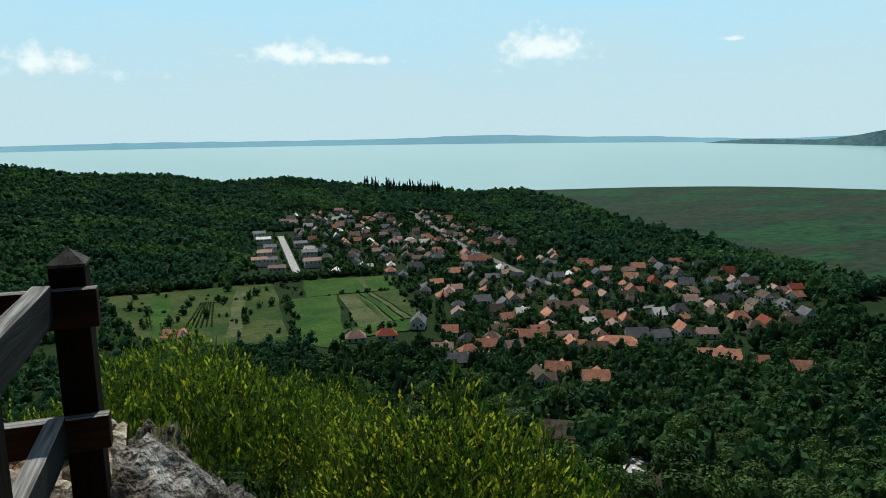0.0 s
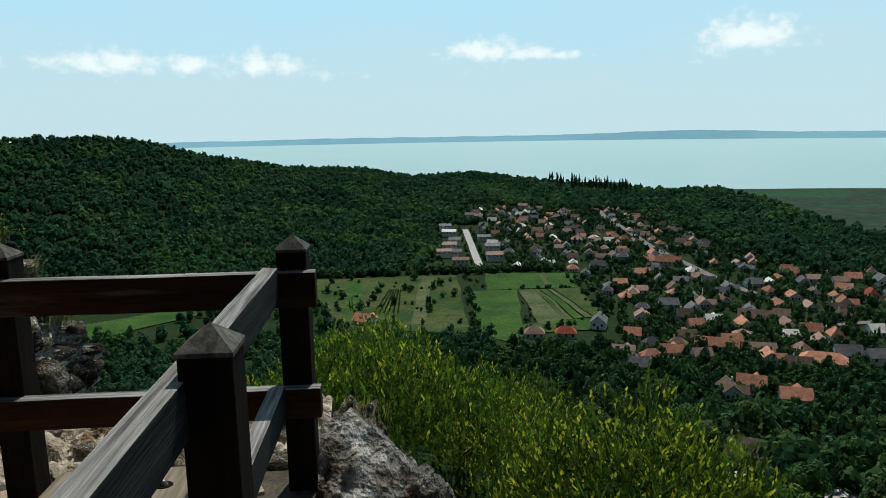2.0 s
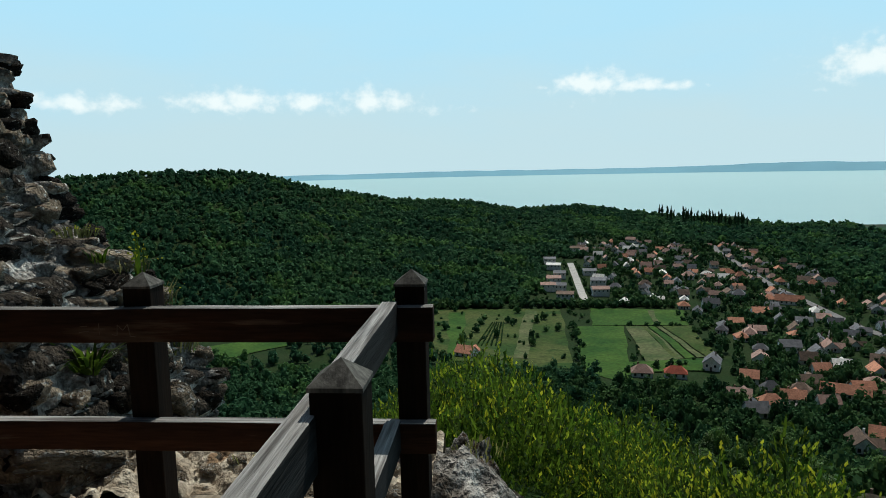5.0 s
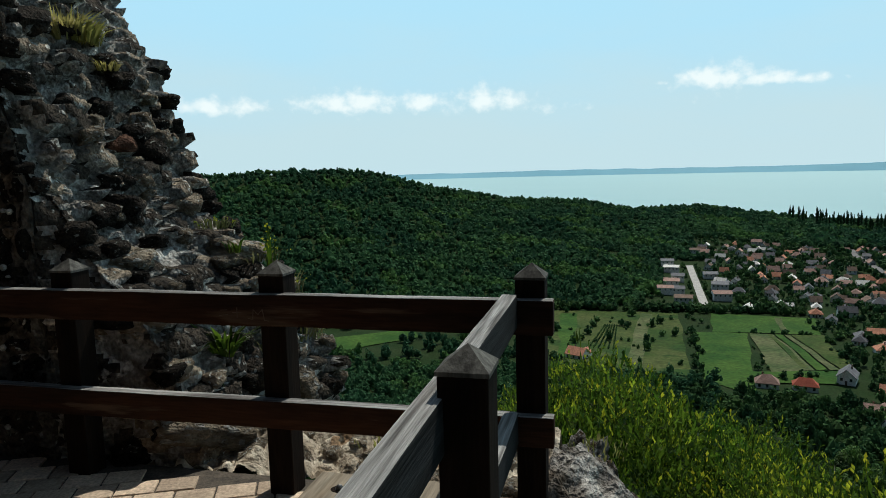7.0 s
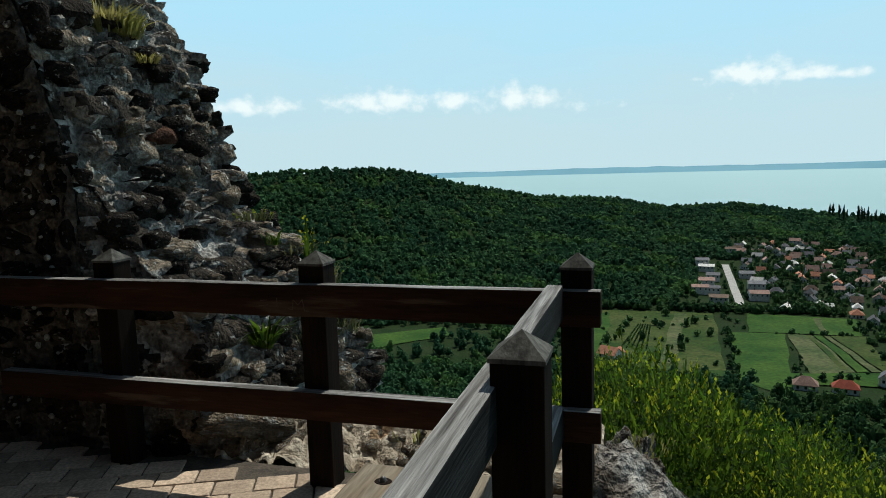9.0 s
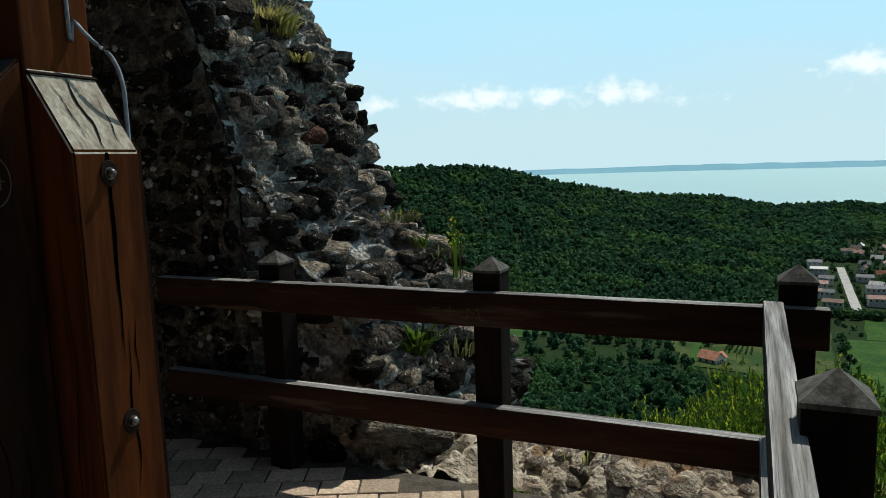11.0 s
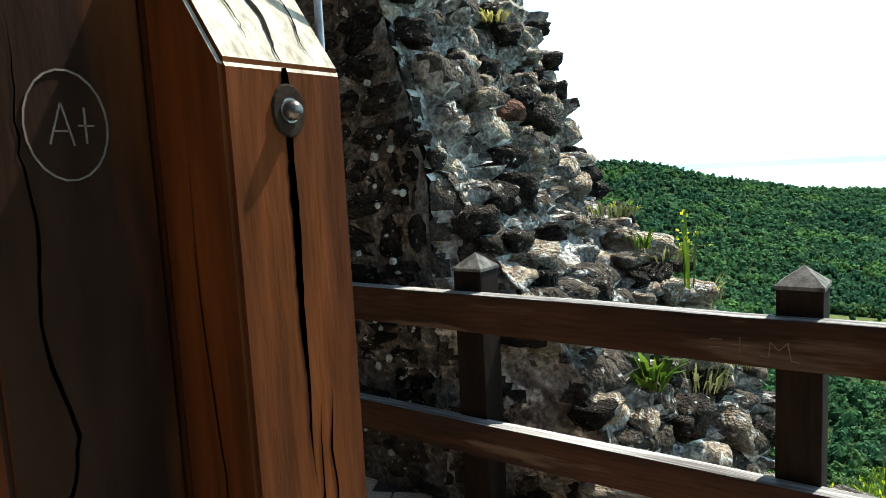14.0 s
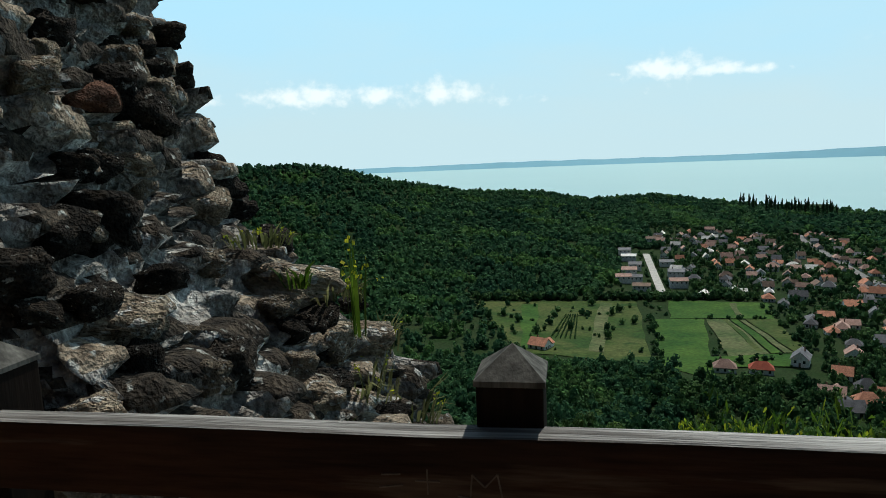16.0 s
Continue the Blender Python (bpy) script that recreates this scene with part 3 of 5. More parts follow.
drape("crop_field", [(99, 425), (117, 427), (110, 352), (104, 351)], M["meadow"], "rough green plot beside the houses", "field", 0.6)
drape("crop_field", [(62, 341), (108, 350), (96, 326), (60, 322)], M["crop"], "dark green garden plot behind the houses", "field", 0.55)
drape("meadow", [(-192, 362), (-122, 410), (-112, 388), (-156, 338)], M["crop"], "bright green clearing among the trees", "meadow", 0.5)
drape("marsh", [(480, 1160), (1500, 1000), (1100, 120), (405, 340)], M["marsh"], "wide flat reed marsh in green and brown", "marsh", 0.3, 60)
ribbon("street", [(62, 508), (66, 600), (68, 674)], 6.0, M["road"], "pale concrete street between two rows of houses")
ribbon("main_road", [(218, 400), (215, 428), (215, 491), (215, 554), (226, 643), (239, 781), (268, 921)], 6, M["asphalt"], "grey asphalt road through the village")
ribbon("village_road", [(110, 268), (142, 318), (180, 395), (213, 440)], 4.5, M["asphalt"], "narrow asphalt lane between gardens")
ribbon("village_road", [(150, 308), (232, 325), (300, 338), (355, 352)], 4.5, M["asphalt"], "curving asphalt lane among houses")
ribbon("hill_road", [(82, 128), (96, 128), (108, 129), (116, 118), (122, 108), (136, 96)], 3.5, M["road"], "pale gravel road below the castle hill")
drape("barn_yard", [(70, 140), (79, 143), (80, 133), (69, 132)], M["road"], "pale bare yard in front of the thatched barn", "yard", 0.3, 4)
drape("barn_yard", [(84, 129), (91, 128), (83, 111), (79, 113)], M["road"], "pale gravel yard below the trees", "yard", 0.3, 4)


drape("mown_strip", [(17, 476), (25, 474), (13, 347), (6, 349)], M["fallow"], "pale freshly mown strip across the meadow", "meadow", 0.42)
drape("mown_strip", [(-36, 470), (-24, 470), (-20, 350), (-27, 352)], M["crop"], "darker green strip across the meadow", "meadow", 0.42)
drape("fallow_strip", [(86, 424), (88, 424), (90, 352), (87, 352)], M["meadow"], "green verge between field strips", "field", 0.68)
drape("crop_field", [(100, 474), (104, 474), (98, 430), (95, 430)], M["fallow"], "pale path across the green field", "field", 0.62)


# ---- terrace ----
solid("terrace_slab", box(-6.2, 0.06, -4.2, 3.34, -0.6, -0.012), M["sand"], "sandy bed under the terrace paving", "floor", "structure")


def build_fence_post(name, x, y, label, parent):
    """Square post with a flat eave and a low pyramid cap."""
    w = 0.068
    bm = box(-w, w, -w, w, -0.3, 1.15, 0.006)
    p = part(name, bm, M["post"], parent, label, m=pose(x, y, 0))
    bm = bmesh.new()
    e = w + 0.004
    base = [bm.verts.new(c) for c in ((-e, -e, 1.15), (e, -e, 1.15), (e, e, 1.15), (-e, e, 1.15))]
    rim = [bm.verts.new((c.co.x, c.co.y, 1.162)) for c in base]
    apex = bm.verts.new((0.003, 0, 1.222))
    bm.faces.new(base[::-1])
    for i in range(4):
        j = (i + 1) % 4
        bm.faces.new((base[i], base[j], rim[j], rim[i]))
        bm.faces.new((rim[i], rim[j], apex))
    part("cap", bm, M["cap"], p, "weathered grey pyramid cap")
    return p


def build_rail(name, length, z0, z1, parent, m, label, side="rail"):
    """A rail along its own x, its top weathered grey and painted paler for the sun on it."""
    bm = bmesh.new()
    add_box(bm, 0, length, -0.036, 0.036, z0, z1, 0.007)
    bmesh.ops.subdivide_edges(bm, edges=[e for e in bm.edges if abs(e.verts[0].co.x - e.verts[1].co.x) > length * 0.5], cuts=12)
    for v in bm.verts:
        v.co.z += 0.004 * noise.noise(Vector((v.co.x * 2, z0 * 9, 0)))
        v.co.y += 0.003 * noise.noise(Vector((v.co.x * 3, v.co.z * 9, 4)))
    bm.normal_update()
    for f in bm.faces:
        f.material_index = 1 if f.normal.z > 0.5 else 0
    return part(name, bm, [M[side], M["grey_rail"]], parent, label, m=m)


def build_fence():
    f = thing("terrace_fence", (0, 0, 0), "dark-stained timber fence with pyramid-capped posts along the terrace edge", "fence")
    for x, y in ((0, 3.2), (-1.298, 3.2), (-2.55, 3.2), (0, 1.748), (0, 0.3)):
        build_fence_post("fence_post", x, y, "", f)
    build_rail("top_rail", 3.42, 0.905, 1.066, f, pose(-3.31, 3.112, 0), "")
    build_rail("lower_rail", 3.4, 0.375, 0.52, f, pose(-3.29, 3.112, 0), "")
    build_rail("top_rail", 2.9, 0.935, 1.09, f, pose(-0.088, 0.2, 0, 0, 0, 90), "weathered grey rail beside the drop, sides tinted for skylight", "rail_grey")
    build_rail("lower_rail", 2.9, 0.385, 0.53, f, pose(-0.088, 0.2, 0, 0, 0, 90), "weathered grey rail beside the drop, sides tinted for skylight", "rail_grey")
    # letters scratched into the rail by the middle post
    for strokes in (((0.0, 0.955, 0.05, 0.962), (0.006, 0.983, 0.045, 0.985)), ((0.075, 0.972, 0.125, 0.972), (0.1, 0.945, 0.1, 0.998)),
                    ((0.16, 0.945, 0.185, 0.94), (0.185, 0.94, 0.19, 0.99), (0.19, 0.99, 0.215, 0.965), (0.215, 0.965, 0.24, 0.993), (0.24, 0.993, 0.25, 0.935), (0.25, 0.937, 0.275, 0.934))):
        bm = bmesh.new()
        for x0, z0, x1, z1 in strokes:
            d = Vector((x1 - x0, 0, z1 - z0))
            add_box(bm, 0, d.length, -0.0012, 0.0012, -0.0016, 0.0016, m=pose(x0, 0, z0, 0, math.degrees(math.atan2(-d.z, d.x)), 0))
        part("scratched_letter", bm, M["scratch"], f, "pale scratched letter", m=pose(-1.56, 3.0745, 0))


build_fence()


def bolt(parent, m, recess=True):
    if recess:
        bm = bmesh.new()
        bmesh.ops.create_cone(bm, cap_ends=True, segments=18, radius1=0.026, radius2=0.024, depth=0.003)
        for v in bm.verts:
            v.co.y *= 1.25
        part("bolt_recess", bm, M["crack"], parent, "dark bored recess", m=m)
    bm = bmesh.new()
    bmesh.ops.create_cone(bm, cap_ends=True, segments=20, radius1=0.015, radius2=0.015, depth=0.006)
    b = part("bolt", bm, M["steel"], parent, "zinc coach bolt with washer", m=m)
    bm = bmesh.new()
    bmesh.ops.create_uvsphere(bm, u_segments=14, v_segments=8, radius=0.0125)
    bmesh.ops.translate(bm, verts=bm.verts[:], vec=(0, 0, 0.006))
    part("bolt_head", bm, M["steel"], b, smooth=True)


def crack(parent, points, width, m, gaping=False):
    """A narrow drying crack: a thin dark sliver let into the face, in its x, z; gaping: it stays wide up to its upper end."""
    bm = bmesh.new()
    left, right = [], []
    for i, (x, z) in enumerate(points):
        t = (i + 0.6) / (len(points) + 0.2)
        w = width * (min(1.0, t * 1.8) if gaping else math.sin(math.pi * t)) / 2 * (1 + 0.5 * noise.noise(Vector((i * 0.5, x * 40, 0))))
        left.append((x - w, z))
        right.append((x + w, z))
    vs = [bm.verts.new((x, 0, z)) for x, z in left + right[::-1]]
    n = len(left)
    for i in range(n - 1):
        bm.faces.new((vs[i], vs[i + 1], vs[2 * n - 2 - i], vs[2 * n - 1 - i]))
    bmesh.ops.solidify(bm, geom=bm.faces[:], thickness=0.002)
    part("crack", bm, M["crack"], parent, "dark drying crack", m=m)


def wander(x, z0, z1, seed, n=12, sway=0.02):
    n = n * 3
    return [(x + sway * (1.6 * noise.noise(Vector((seed * 3.7, i * 0.1, 0))) + 0.25 * noise.noise(Vector((seed, i * 0.9, 0)))), z0 + (z1 - z0) * i / (n - 1)) for i in range(n)]


def bracket(name, length, depth, top, rise, parent, m, seed):
    """Thick side timber, outer face towards its -y, chamfered at the head."""
    w = 0.0935
    prof = [(0, -0.02), (depth, -0.02), (depth, top + rise), (0.0, top)]
    bm = bmesh.new()
    a = [bm.verts.new((-w, y, z)) for y, z in prof]
    b = [bm.verts.new((w, y, z)) for y, z in prof]
    bm.faces.new(a)
    bm.faces.new(b[::-1])
    for i in range(4):
        j = (i + 1) % 4
        bm.faces.new((a[j], a[i], b[i], b[j]))
    bmesh.ops.recalc_face_normals(bm, faces=bm.faces[:])
    bmesh.ops.bevel(bm, geom=[e for e in bm.edges], offset=0.006, segments=2, affect="EDGES")
    bm.normal_update()
    # heads painted by their light: east one sunlit, the others skylit grey
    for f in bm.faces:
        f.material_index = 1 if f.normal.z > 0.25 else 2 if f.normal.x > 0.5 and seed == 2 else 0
    # north timber is dark all over to set it in shade
    body = M["timber_stained" if seed == 2 else "timber_char_shade" if seed == 4 else "timber"]
    return part(name, bm, [body, M["timber_top" if seed == 1 else "timber_grey"], M["timber_char_shade"]], parent, "", m=m)


def build_column():
    c = thing("timber_column", (-1.807, 1.346, 0), "reddish-brown oiled timber column with bolted side timbers", "column")
    part("post", box(-0.094, 0.094, -0.094, 0.094, 0, 4.3, 0.006), M["timber"], c)
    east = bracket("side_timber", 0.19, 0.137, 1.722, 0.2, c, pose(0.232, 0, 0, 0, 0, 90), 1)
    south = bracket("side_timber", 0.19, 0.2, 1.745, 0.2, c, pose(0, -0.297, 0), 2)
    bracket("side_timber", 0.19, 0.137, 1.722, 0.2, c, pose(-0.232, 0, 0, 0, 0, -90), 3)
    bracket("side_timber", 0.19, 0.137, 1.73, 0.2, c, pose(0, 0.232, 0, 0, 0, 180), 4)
    for z in (1.67, 1.054, 0.4):
        bolt(east, pose(-0.002, -0.002, z, 90, 0, 0))
    for z in (1.585, 1.2, 0.5):
        bolt(south, pose(0.024, -0.002, z, 90, 0, 0), False)
    crack(east, wander(-0.004, 1.2, 1.72, 1, 16, 0.005), 0.011, pose(0, -0.001, 0), True)
    crack(east, wander(0.008, 0.85, 1.3, 5, 14, 0.008), 0.005, pose(0, -0.001, 0))
    crack(east, wander(0.03, 1.12, 1.32, 9, 9, 0.005), 0.004, pose(0, -0.001, 0))
    crack(east, wander(-0.045, 0.2, 0.9, 12, 12, 0.008), 0.003, pose(0, -0.001, 0))
    crack(east, wander(0.0, 0.0, 0.225, 14, 9, 0.012), 0.008, pose(0, -0.001, 1.724, -34.4, 0, 0))
    crack(east, wander(-0.05, 0.03, 0.2, 15, 8, 0.012), 0.003, pose(0, -0.001, 1.724, -34.4, 0, 0))
    crack(east, wander(0.055, 0.01, 0.16, 16, 8, 0.012), 0.003, pose(0, -0.001, 1.724, -34.4, 0, 0))
    crack(south, wander(0.02, 1.4, 1.72, 2, 14, 0.012), 0.004, pose(0, -0.001, 0))
    crack(south, wander(0.035, 1.3, 1.56, 17, 10, 0.012), 0.006, pose(0, -0.001, 0))
    crack(south, wander(0.045, 0.15, 1.28, 6, 14, 0.014), 0.005, pose(0, -0.001, 0))
    crack(south, wander(-0.03, 0.5, 0.9, 18, 10, 0.01), 0.003, pose(0, -0.001, 0))
    side = pose(0.0945, 0.09, 0, 0, 0, 90)
    crack(south, wander(-0.035, 0.9, 1.78, 3, 18, 0.016), 0.0045, side)
    crack(south, wander(0.02, 0.3, 1.1, 19, 14, 0.012), 0.0035, side)
    crack(east, wander(0.0, 0.25, 1.7, 4, 18, 0.012), 0.003, pose(-0.0945, 0.07, 0, 0, 0, -90))
    crack(east, wander(0.03, 0.3, 1.2, 20, 14, 0.01), 0.002, pose(-0.0945, 0.07, 0, 0, 0, -90))
    # groove round the head of the side timber, and a scratched mark in a ring
    part("groove", box(-0.092, 0.092, -0.003, 0.003, -0.004, 0.004), M["crack"], east, m=pose(0, 0.125, 1.908, 55, 0, 0))
    bm = bmesh.new()
    ring = [(0.045 * math.cos(a), 0.06 * math.sin(a)) for a in (2 * math.pi * i / 22 for i in range(23))]
    for (x0, z0), (x1, z1) in list(zip(ring, ring[1:]))[::1] + [((-0.02, -0.02), (-0.005, 0.025)), ((-0.005, 0.025), (0.006, -0.022)), ((-0.014, -0.006), (0.002, -0.006)), ((0.02, -0.02), (0.02, 0.02)), ((0.012, 0.0), (0.03, 0.0))]:
        d = Vector((x1 - x0, 0, z1 - z0))
        add_box(bm, 0, d.length, -0.0008, 0.0008, -0.0011, 0.0011, m=pose(x0, 0, z0, 0, math.degrees(math.atan2(-d.z, d.x)), 0))
    part("scratched_ring", bm, M["scratch"], south, "scratched ring with letters", m=pose(0.0945, 0.1, 1.66, 0, 0, 90))
    cab = thing("cable", (-1.807, 1.346, 0), "thin grey cable running down the timber column", "cable")
    pts = [(0.1, 0.03, 3.6), (0.1, 0.03, 2.12), (0.104, 0.045, 2.05), (0.13, 0.07, 2.0), (0.165, 0.093, 1.96), (0.185, 0.102, 1.9), (0.188, 0.104, 1.82), (0.188, 0.102, 1.6), (0.186, 0.101, 0.9), (0.186, 0.101, 0.02)]
    fine = []
    for i in range(len(pts) - 1):
        p0, p1, p2, p3 = (Vector(pts[max(0, min(len(pts) - 1, i + k))]) for k in (-1, 0, 1, 2))
        for s in range(4):
            t = s / 4
            fine.append(0.5 * ((2 * p1) + (p2 - p0) * t + (2 * p0 - 5 * p1 + 4 * p2 - p3) * t * t + (3 * p1 - p0 - 3 * p2 + p3) * t ** 3))
    part("sheath", tube(fine + [Vector(pts[-1])], 0.0055), M["cable"], cab, smooth=True)


build_column()


def build_corner_bench():
    b = thing("corner_bench", (-0.44, 1.57, 0.03), "weathered grey plank bench beside the fence", "bench")
    for i, x in enumerate((-0.13, 0.13)):
        p = part("seat_plank", box(-0.75, 0.75, -0.122, 0.122, 0.455, 0.52, 0.008), M["bench"], b, m=pose(x, 0, 0, 0, 0, 90))
        for y in (0.62, -0.62):
            bolt(p, pose(y, 0.0, 0.521, 0, 0, 0))
    for y in (-0.6, 0.6):
        part("leg", box(-0.2, 0.2, -0.06, 0.06, 0, 0.455, 0.008), M["bench"], b, m=pose(0, y, 0))


build_corner_bench()

# ---- the ruined wall ----
A, SIDE = Vector((-2.85, 3.29)), -4.43
END_FRONT = [(-0.6, -1.9), (0, -1.95), (0.2, -2.0), (0.6, -2.15), (0.8, -2.28), (1.0, -2.45), (1.2, -2.62), (1.6, -2.86), (2, -2.97), (2.4, -3.08), (3, -3.3), (4, -3.75), (5.2, -4.25)]
END_BACK = [(-0.6, -1.6), (0, -1.72), (0.6, -1.95), (0.76, -2.12), (1.06, -2.42), (1.37, -2.8), (1.74, -2.93), (2.43, -3.12), (3, -3.46), (4, -4.0), (5.2, -4.6)]


def end_point(v, z):
    """On the broken end at height z: v 0 at the front edge, 1 at the back."""
    xf, xb = table(END_FRONT, z)[0], table(END_BACK, z)[0]
    f = Vector((xf, 3.42 if xf > A.x else A.y + 0.02))
    return f.lerp(Vector((xb, 4.95)), v)


def face(u, z):
    """On the coursed face, u metres from the broken edge, round the inner corner and along the side wall: place, outward, turn."""
    f = end_point(0, z)
    c = A if f.x > A.x else Vector((f.x, A.y))
    if u <= c.x - SIDE:
        return Vector((c.x - u, A.y)), Vector((0, -1)), 0.0
    return Vector((SIDE, A.y - (u - (c.x - SIDE)))), Vector((1, 0)), math.pi / 2


def wall_contour(z):
    """Outline of the wall at height z, from its far left round the front and the broken end to the back."""
    f = end_point(0, z)
    c = A if f.x > A.x else f
    pts = [Vector((SIDE, -3.9 + (A.y + 3.9) * i / 40)) for i in range(40)]
    pts += [Vector((SIDE + (c.x - SIDE) * i / 16, A.y)) for i in range(17)]
    pts += [A.lerp(f, (i + 1) / 8) if f.x > A.x else f for i in range(8)]
    pts += [end_point((i + 1) / 24, z) for i in range(24)]
    back = pts[-1]
    pts += [Vector((back.x + (-6.5 - back.x) * (i + 1) / 6, 5.0)) for i in range(6)]
    return pts


def build_ruin():
    ruin = thing("ruined_wall", (-3.4, 4.0, 0), "ruined castle wall of dark basalt rubble and lime mortar with a broken end", "wall", kind="structure")
    o = Vector((-3.4, 4.0, 0))
    bm = bmesh.new()
    zs = [-0.6 + 0.085 * i for i in range(69)]
    rows = []
    for z in zs:
        row = []
        for k, p in enumerate(wall_contour(z)):
            broken = k > 56
            q = Vector((p.x, p.y, z))
            amp = 0.04 if broken else 0.025
            q3 = q * (3.2 if broken else 7)
            dn = noise.noise(q3) + 0.6 * noise.noise(q * 8)
            out = Vector((0.95, 0.1)) if broken else Vector((1, 0)) if k < 40 else Vector((0, -1))
            inset = 0.1 if broken else 0.0
            row.append(bm.verts.new((p.x + out.x * (dn * amp - inset) - o.x, p.y + out.y * dn * amp + inset - o.y, z + (0.05 * noise.noise(q3 + Vector((9, 0, 0))) if broken else 0))))
        rows.append(row)
    for p, q in zip(rows, rows[1:]):
        for j in range(len(p) - 1):
            bm.faces.new((p[j], p[j + 1], q[j + 1], q[j]))
    bm.faces.new(rows[-1])
    bmesh.ops.remove_doubles(bm, verts=bm.verts[:], dist=0.0005)
    bmesh.ops.recalc_face_normals(bm, faces=bm.faces[:])
    part("mortar_core", bm, M["face_mortar"], ruin, "old grey mortar core, darkened for the shaded wall face", smooth=True)
    # broken end: bedded stones in a web of mortar
    bm = bmesh.new()
    rows, tones = [], {}
    nz = 165
    for i in range(nz):
        z = -0.15 + i * 0.028
        f = end_point(0, z)
        line = [(A.lerp(f, k / 26) if f.x > A.x else Vector((f.x - 0.04 * (1 - k / 26), f.y + 0.25 * (1 - k / 26))), 0.0) for k in range(26)] + [(end_point(k / 66, z), min(1.0, k / 6)) for k in range(67)]
        row = []
        for k, (p, turn) in enumerate(line):
            q = Vector((p.x * 4.4, p.y * 4.4, z * 6.6 + p.y * 1.2)) + Vector((noise.noise(Vector((p.x * 3, p.y * 3, z * 3))), noise.noise(Vector((p.x * 3, p.y * 3, z * 3 + 9))), 0)) * 0.4
            near_d, near_p = noise.voronoi(q)
            gap = near_d[1] - near_d[0]
            h = noise.noise(near_p[0] * 3.7)
            t = min(1.0, gap / 0.3)
            d = -0.06 + (0.075 + 0.15 * max(0.0, h + 0.35)) * t * t * (3 - 2 * t) + 0.026 * noise.noise(Vector((p.x, p.y, z)) * 10)
            d = d * (0.3 + 0.7 * turn) if k >= 26 else -0.02 + 0.3 * d
            out = Vector((0.0, -1.0, 0.1)).lerp(Vector((0.95, -0.1, 0.2)), turn)
            v = bm.verts.new(Vector((p.x, p.y, z)) - o + out * d)
            tones[v] = 0 if gap < 0.2 else 1 if noise.noise(near_p[0] * 5.3 + Vector((4, 0, 0))) < 0.12 else 2
            row.append(v)
        rows.append(row)
    for p, q in zip(rows, rows[1:]):
        for j in range(len(p) - 1):
            fc = bm.faces.new((p[j], p[j + 1], q[j + 1], q[j]))
            fc.material_index = tones[p[j]]
    bmesh.ops.recalc_face_normals(bm, faces=bm.faces[:])
    part("broken_masonry", bm, [M["mortar"], M["stone_rest"], M["rubble_rest"]], ruin, "broken rubble bedded in pale lime mortar", smooth=True)
    rnd = random.Random(4)
    shapes = []
    for k in range(12):
        v, f = rock_arrays(k, 0.3, 1, 0.55)
        shapes.append((v, f))
    rugged = [rock_arrays(k, 0.42, 2, 0.5) for k in range(12)]
    meshes = [arrays_mesh("stone", v, f, M["stone"], True) for v, f in rugged]
    pale = [arrays_mesh("stone", v, f, M["rubble"], True) for v, f in rugged]
    red = arrays_mesh("stone", *shapes[3], M["rust"])
    near, rest = [], []
    # coursed face: uneven rows
    z = 0.02
    while z < 4.6:
        h = rnd.uniform(0.09, 0.19)
        u = rnd.uniform(0, 0.1)
        while u < 6.6:
            w = rnd.choice((0.07, 0.11, 0.15, 0.2, 0.27, 0.34)) * rnd.uniform(0.85, 1.15)
            zz = z + h / 2 + rnd.uniform(-0.02, 0.02)
            p, n, a = face(u + w / 2, zz)
            sink = rnd.uniform(0.035, 0.075)
            place = (p.x - n.x * sink, p.y - n.y * sink, zz, w * rnd.uniform(0.53, 0.6), 0.085, h * rnd.uniform(0.42, 0.62), a + rnd.uniform(-0.16, 0.16))
            (near if u < 1.35 and 0.3 < zz < 2.3 else rest).append((rnd.randrange(12), place, "dark"))
            u += w + rnd.uniform(0.0, 0.02)
        z += h + rnd.uniform(0.0, 0.012)
    # small packing stones between the courses
    for i in range(900):
        u, zz, q = rnd.uniform(0.05, 6.4), rnd.uniform(0.05, 3.8), rnd.uniform(0.02, 0.05)
        p, n, a = face(u, zz)
        rest.append((rnd.randrange(12), (p.x - n.x * 0.02, p.y - n.y * 0.02, zz, q * rnd.uniform(0.9, 1.8), 0.05, q * rnd.uniform(0.6, 1.0), a + rnd.uniform(-0.3, 0.3)), "dark"))
    # front of the spread foot
    for i in range(10):
        zz = rnd.uniform(0.0, 1.15)
        f = end_point(0, zz)
        if f.x < A.x + 0.1:
            continue
        p = A.lerp(f, rnd.uniform(0.05, 1.0))
        s = rnd.uniform(0.06, 0.13)
        near.append((rnd.randrange(12), (p.x, p.y + 0.02, zz, s * 1.25, 0.09, s * 0.75, rnd.uniform(-0.3, 0.3)), rnd.choice(("dark", "dark", "pale"))))
    # broken end: stones jut out at all angles
    for row in range(48):
        zz = 0.02 + row * 0.1
        for col in range(10):
            v = (col + rnd.random()) / 10
            if rnd.random() < 0.72:
                continue
            p = end_point(v, zz + rnd.uniform(-0.05, 0.05))
            s = rnd.uniform(0.05, 0.09) if rnd.random() < 0.7 else rnd.uniform(0.09, 0.13)
            jut = rnd.uniform(-0.04, 0.05)
            place = (p.x + jut, p.y, zz, s * 1.1, s * rnd.uniform(0.9, 1.3), s * rnd.uniform(0.65, 1.0), rnd.uniform(0, 3.1))
            (near if zz < 2.6 and len(near) < 360 else rest).append((rnd.randrange(12), place, rnd.choice(("dark", "dark", "pale"))))
    # the overhanging stones of the outline
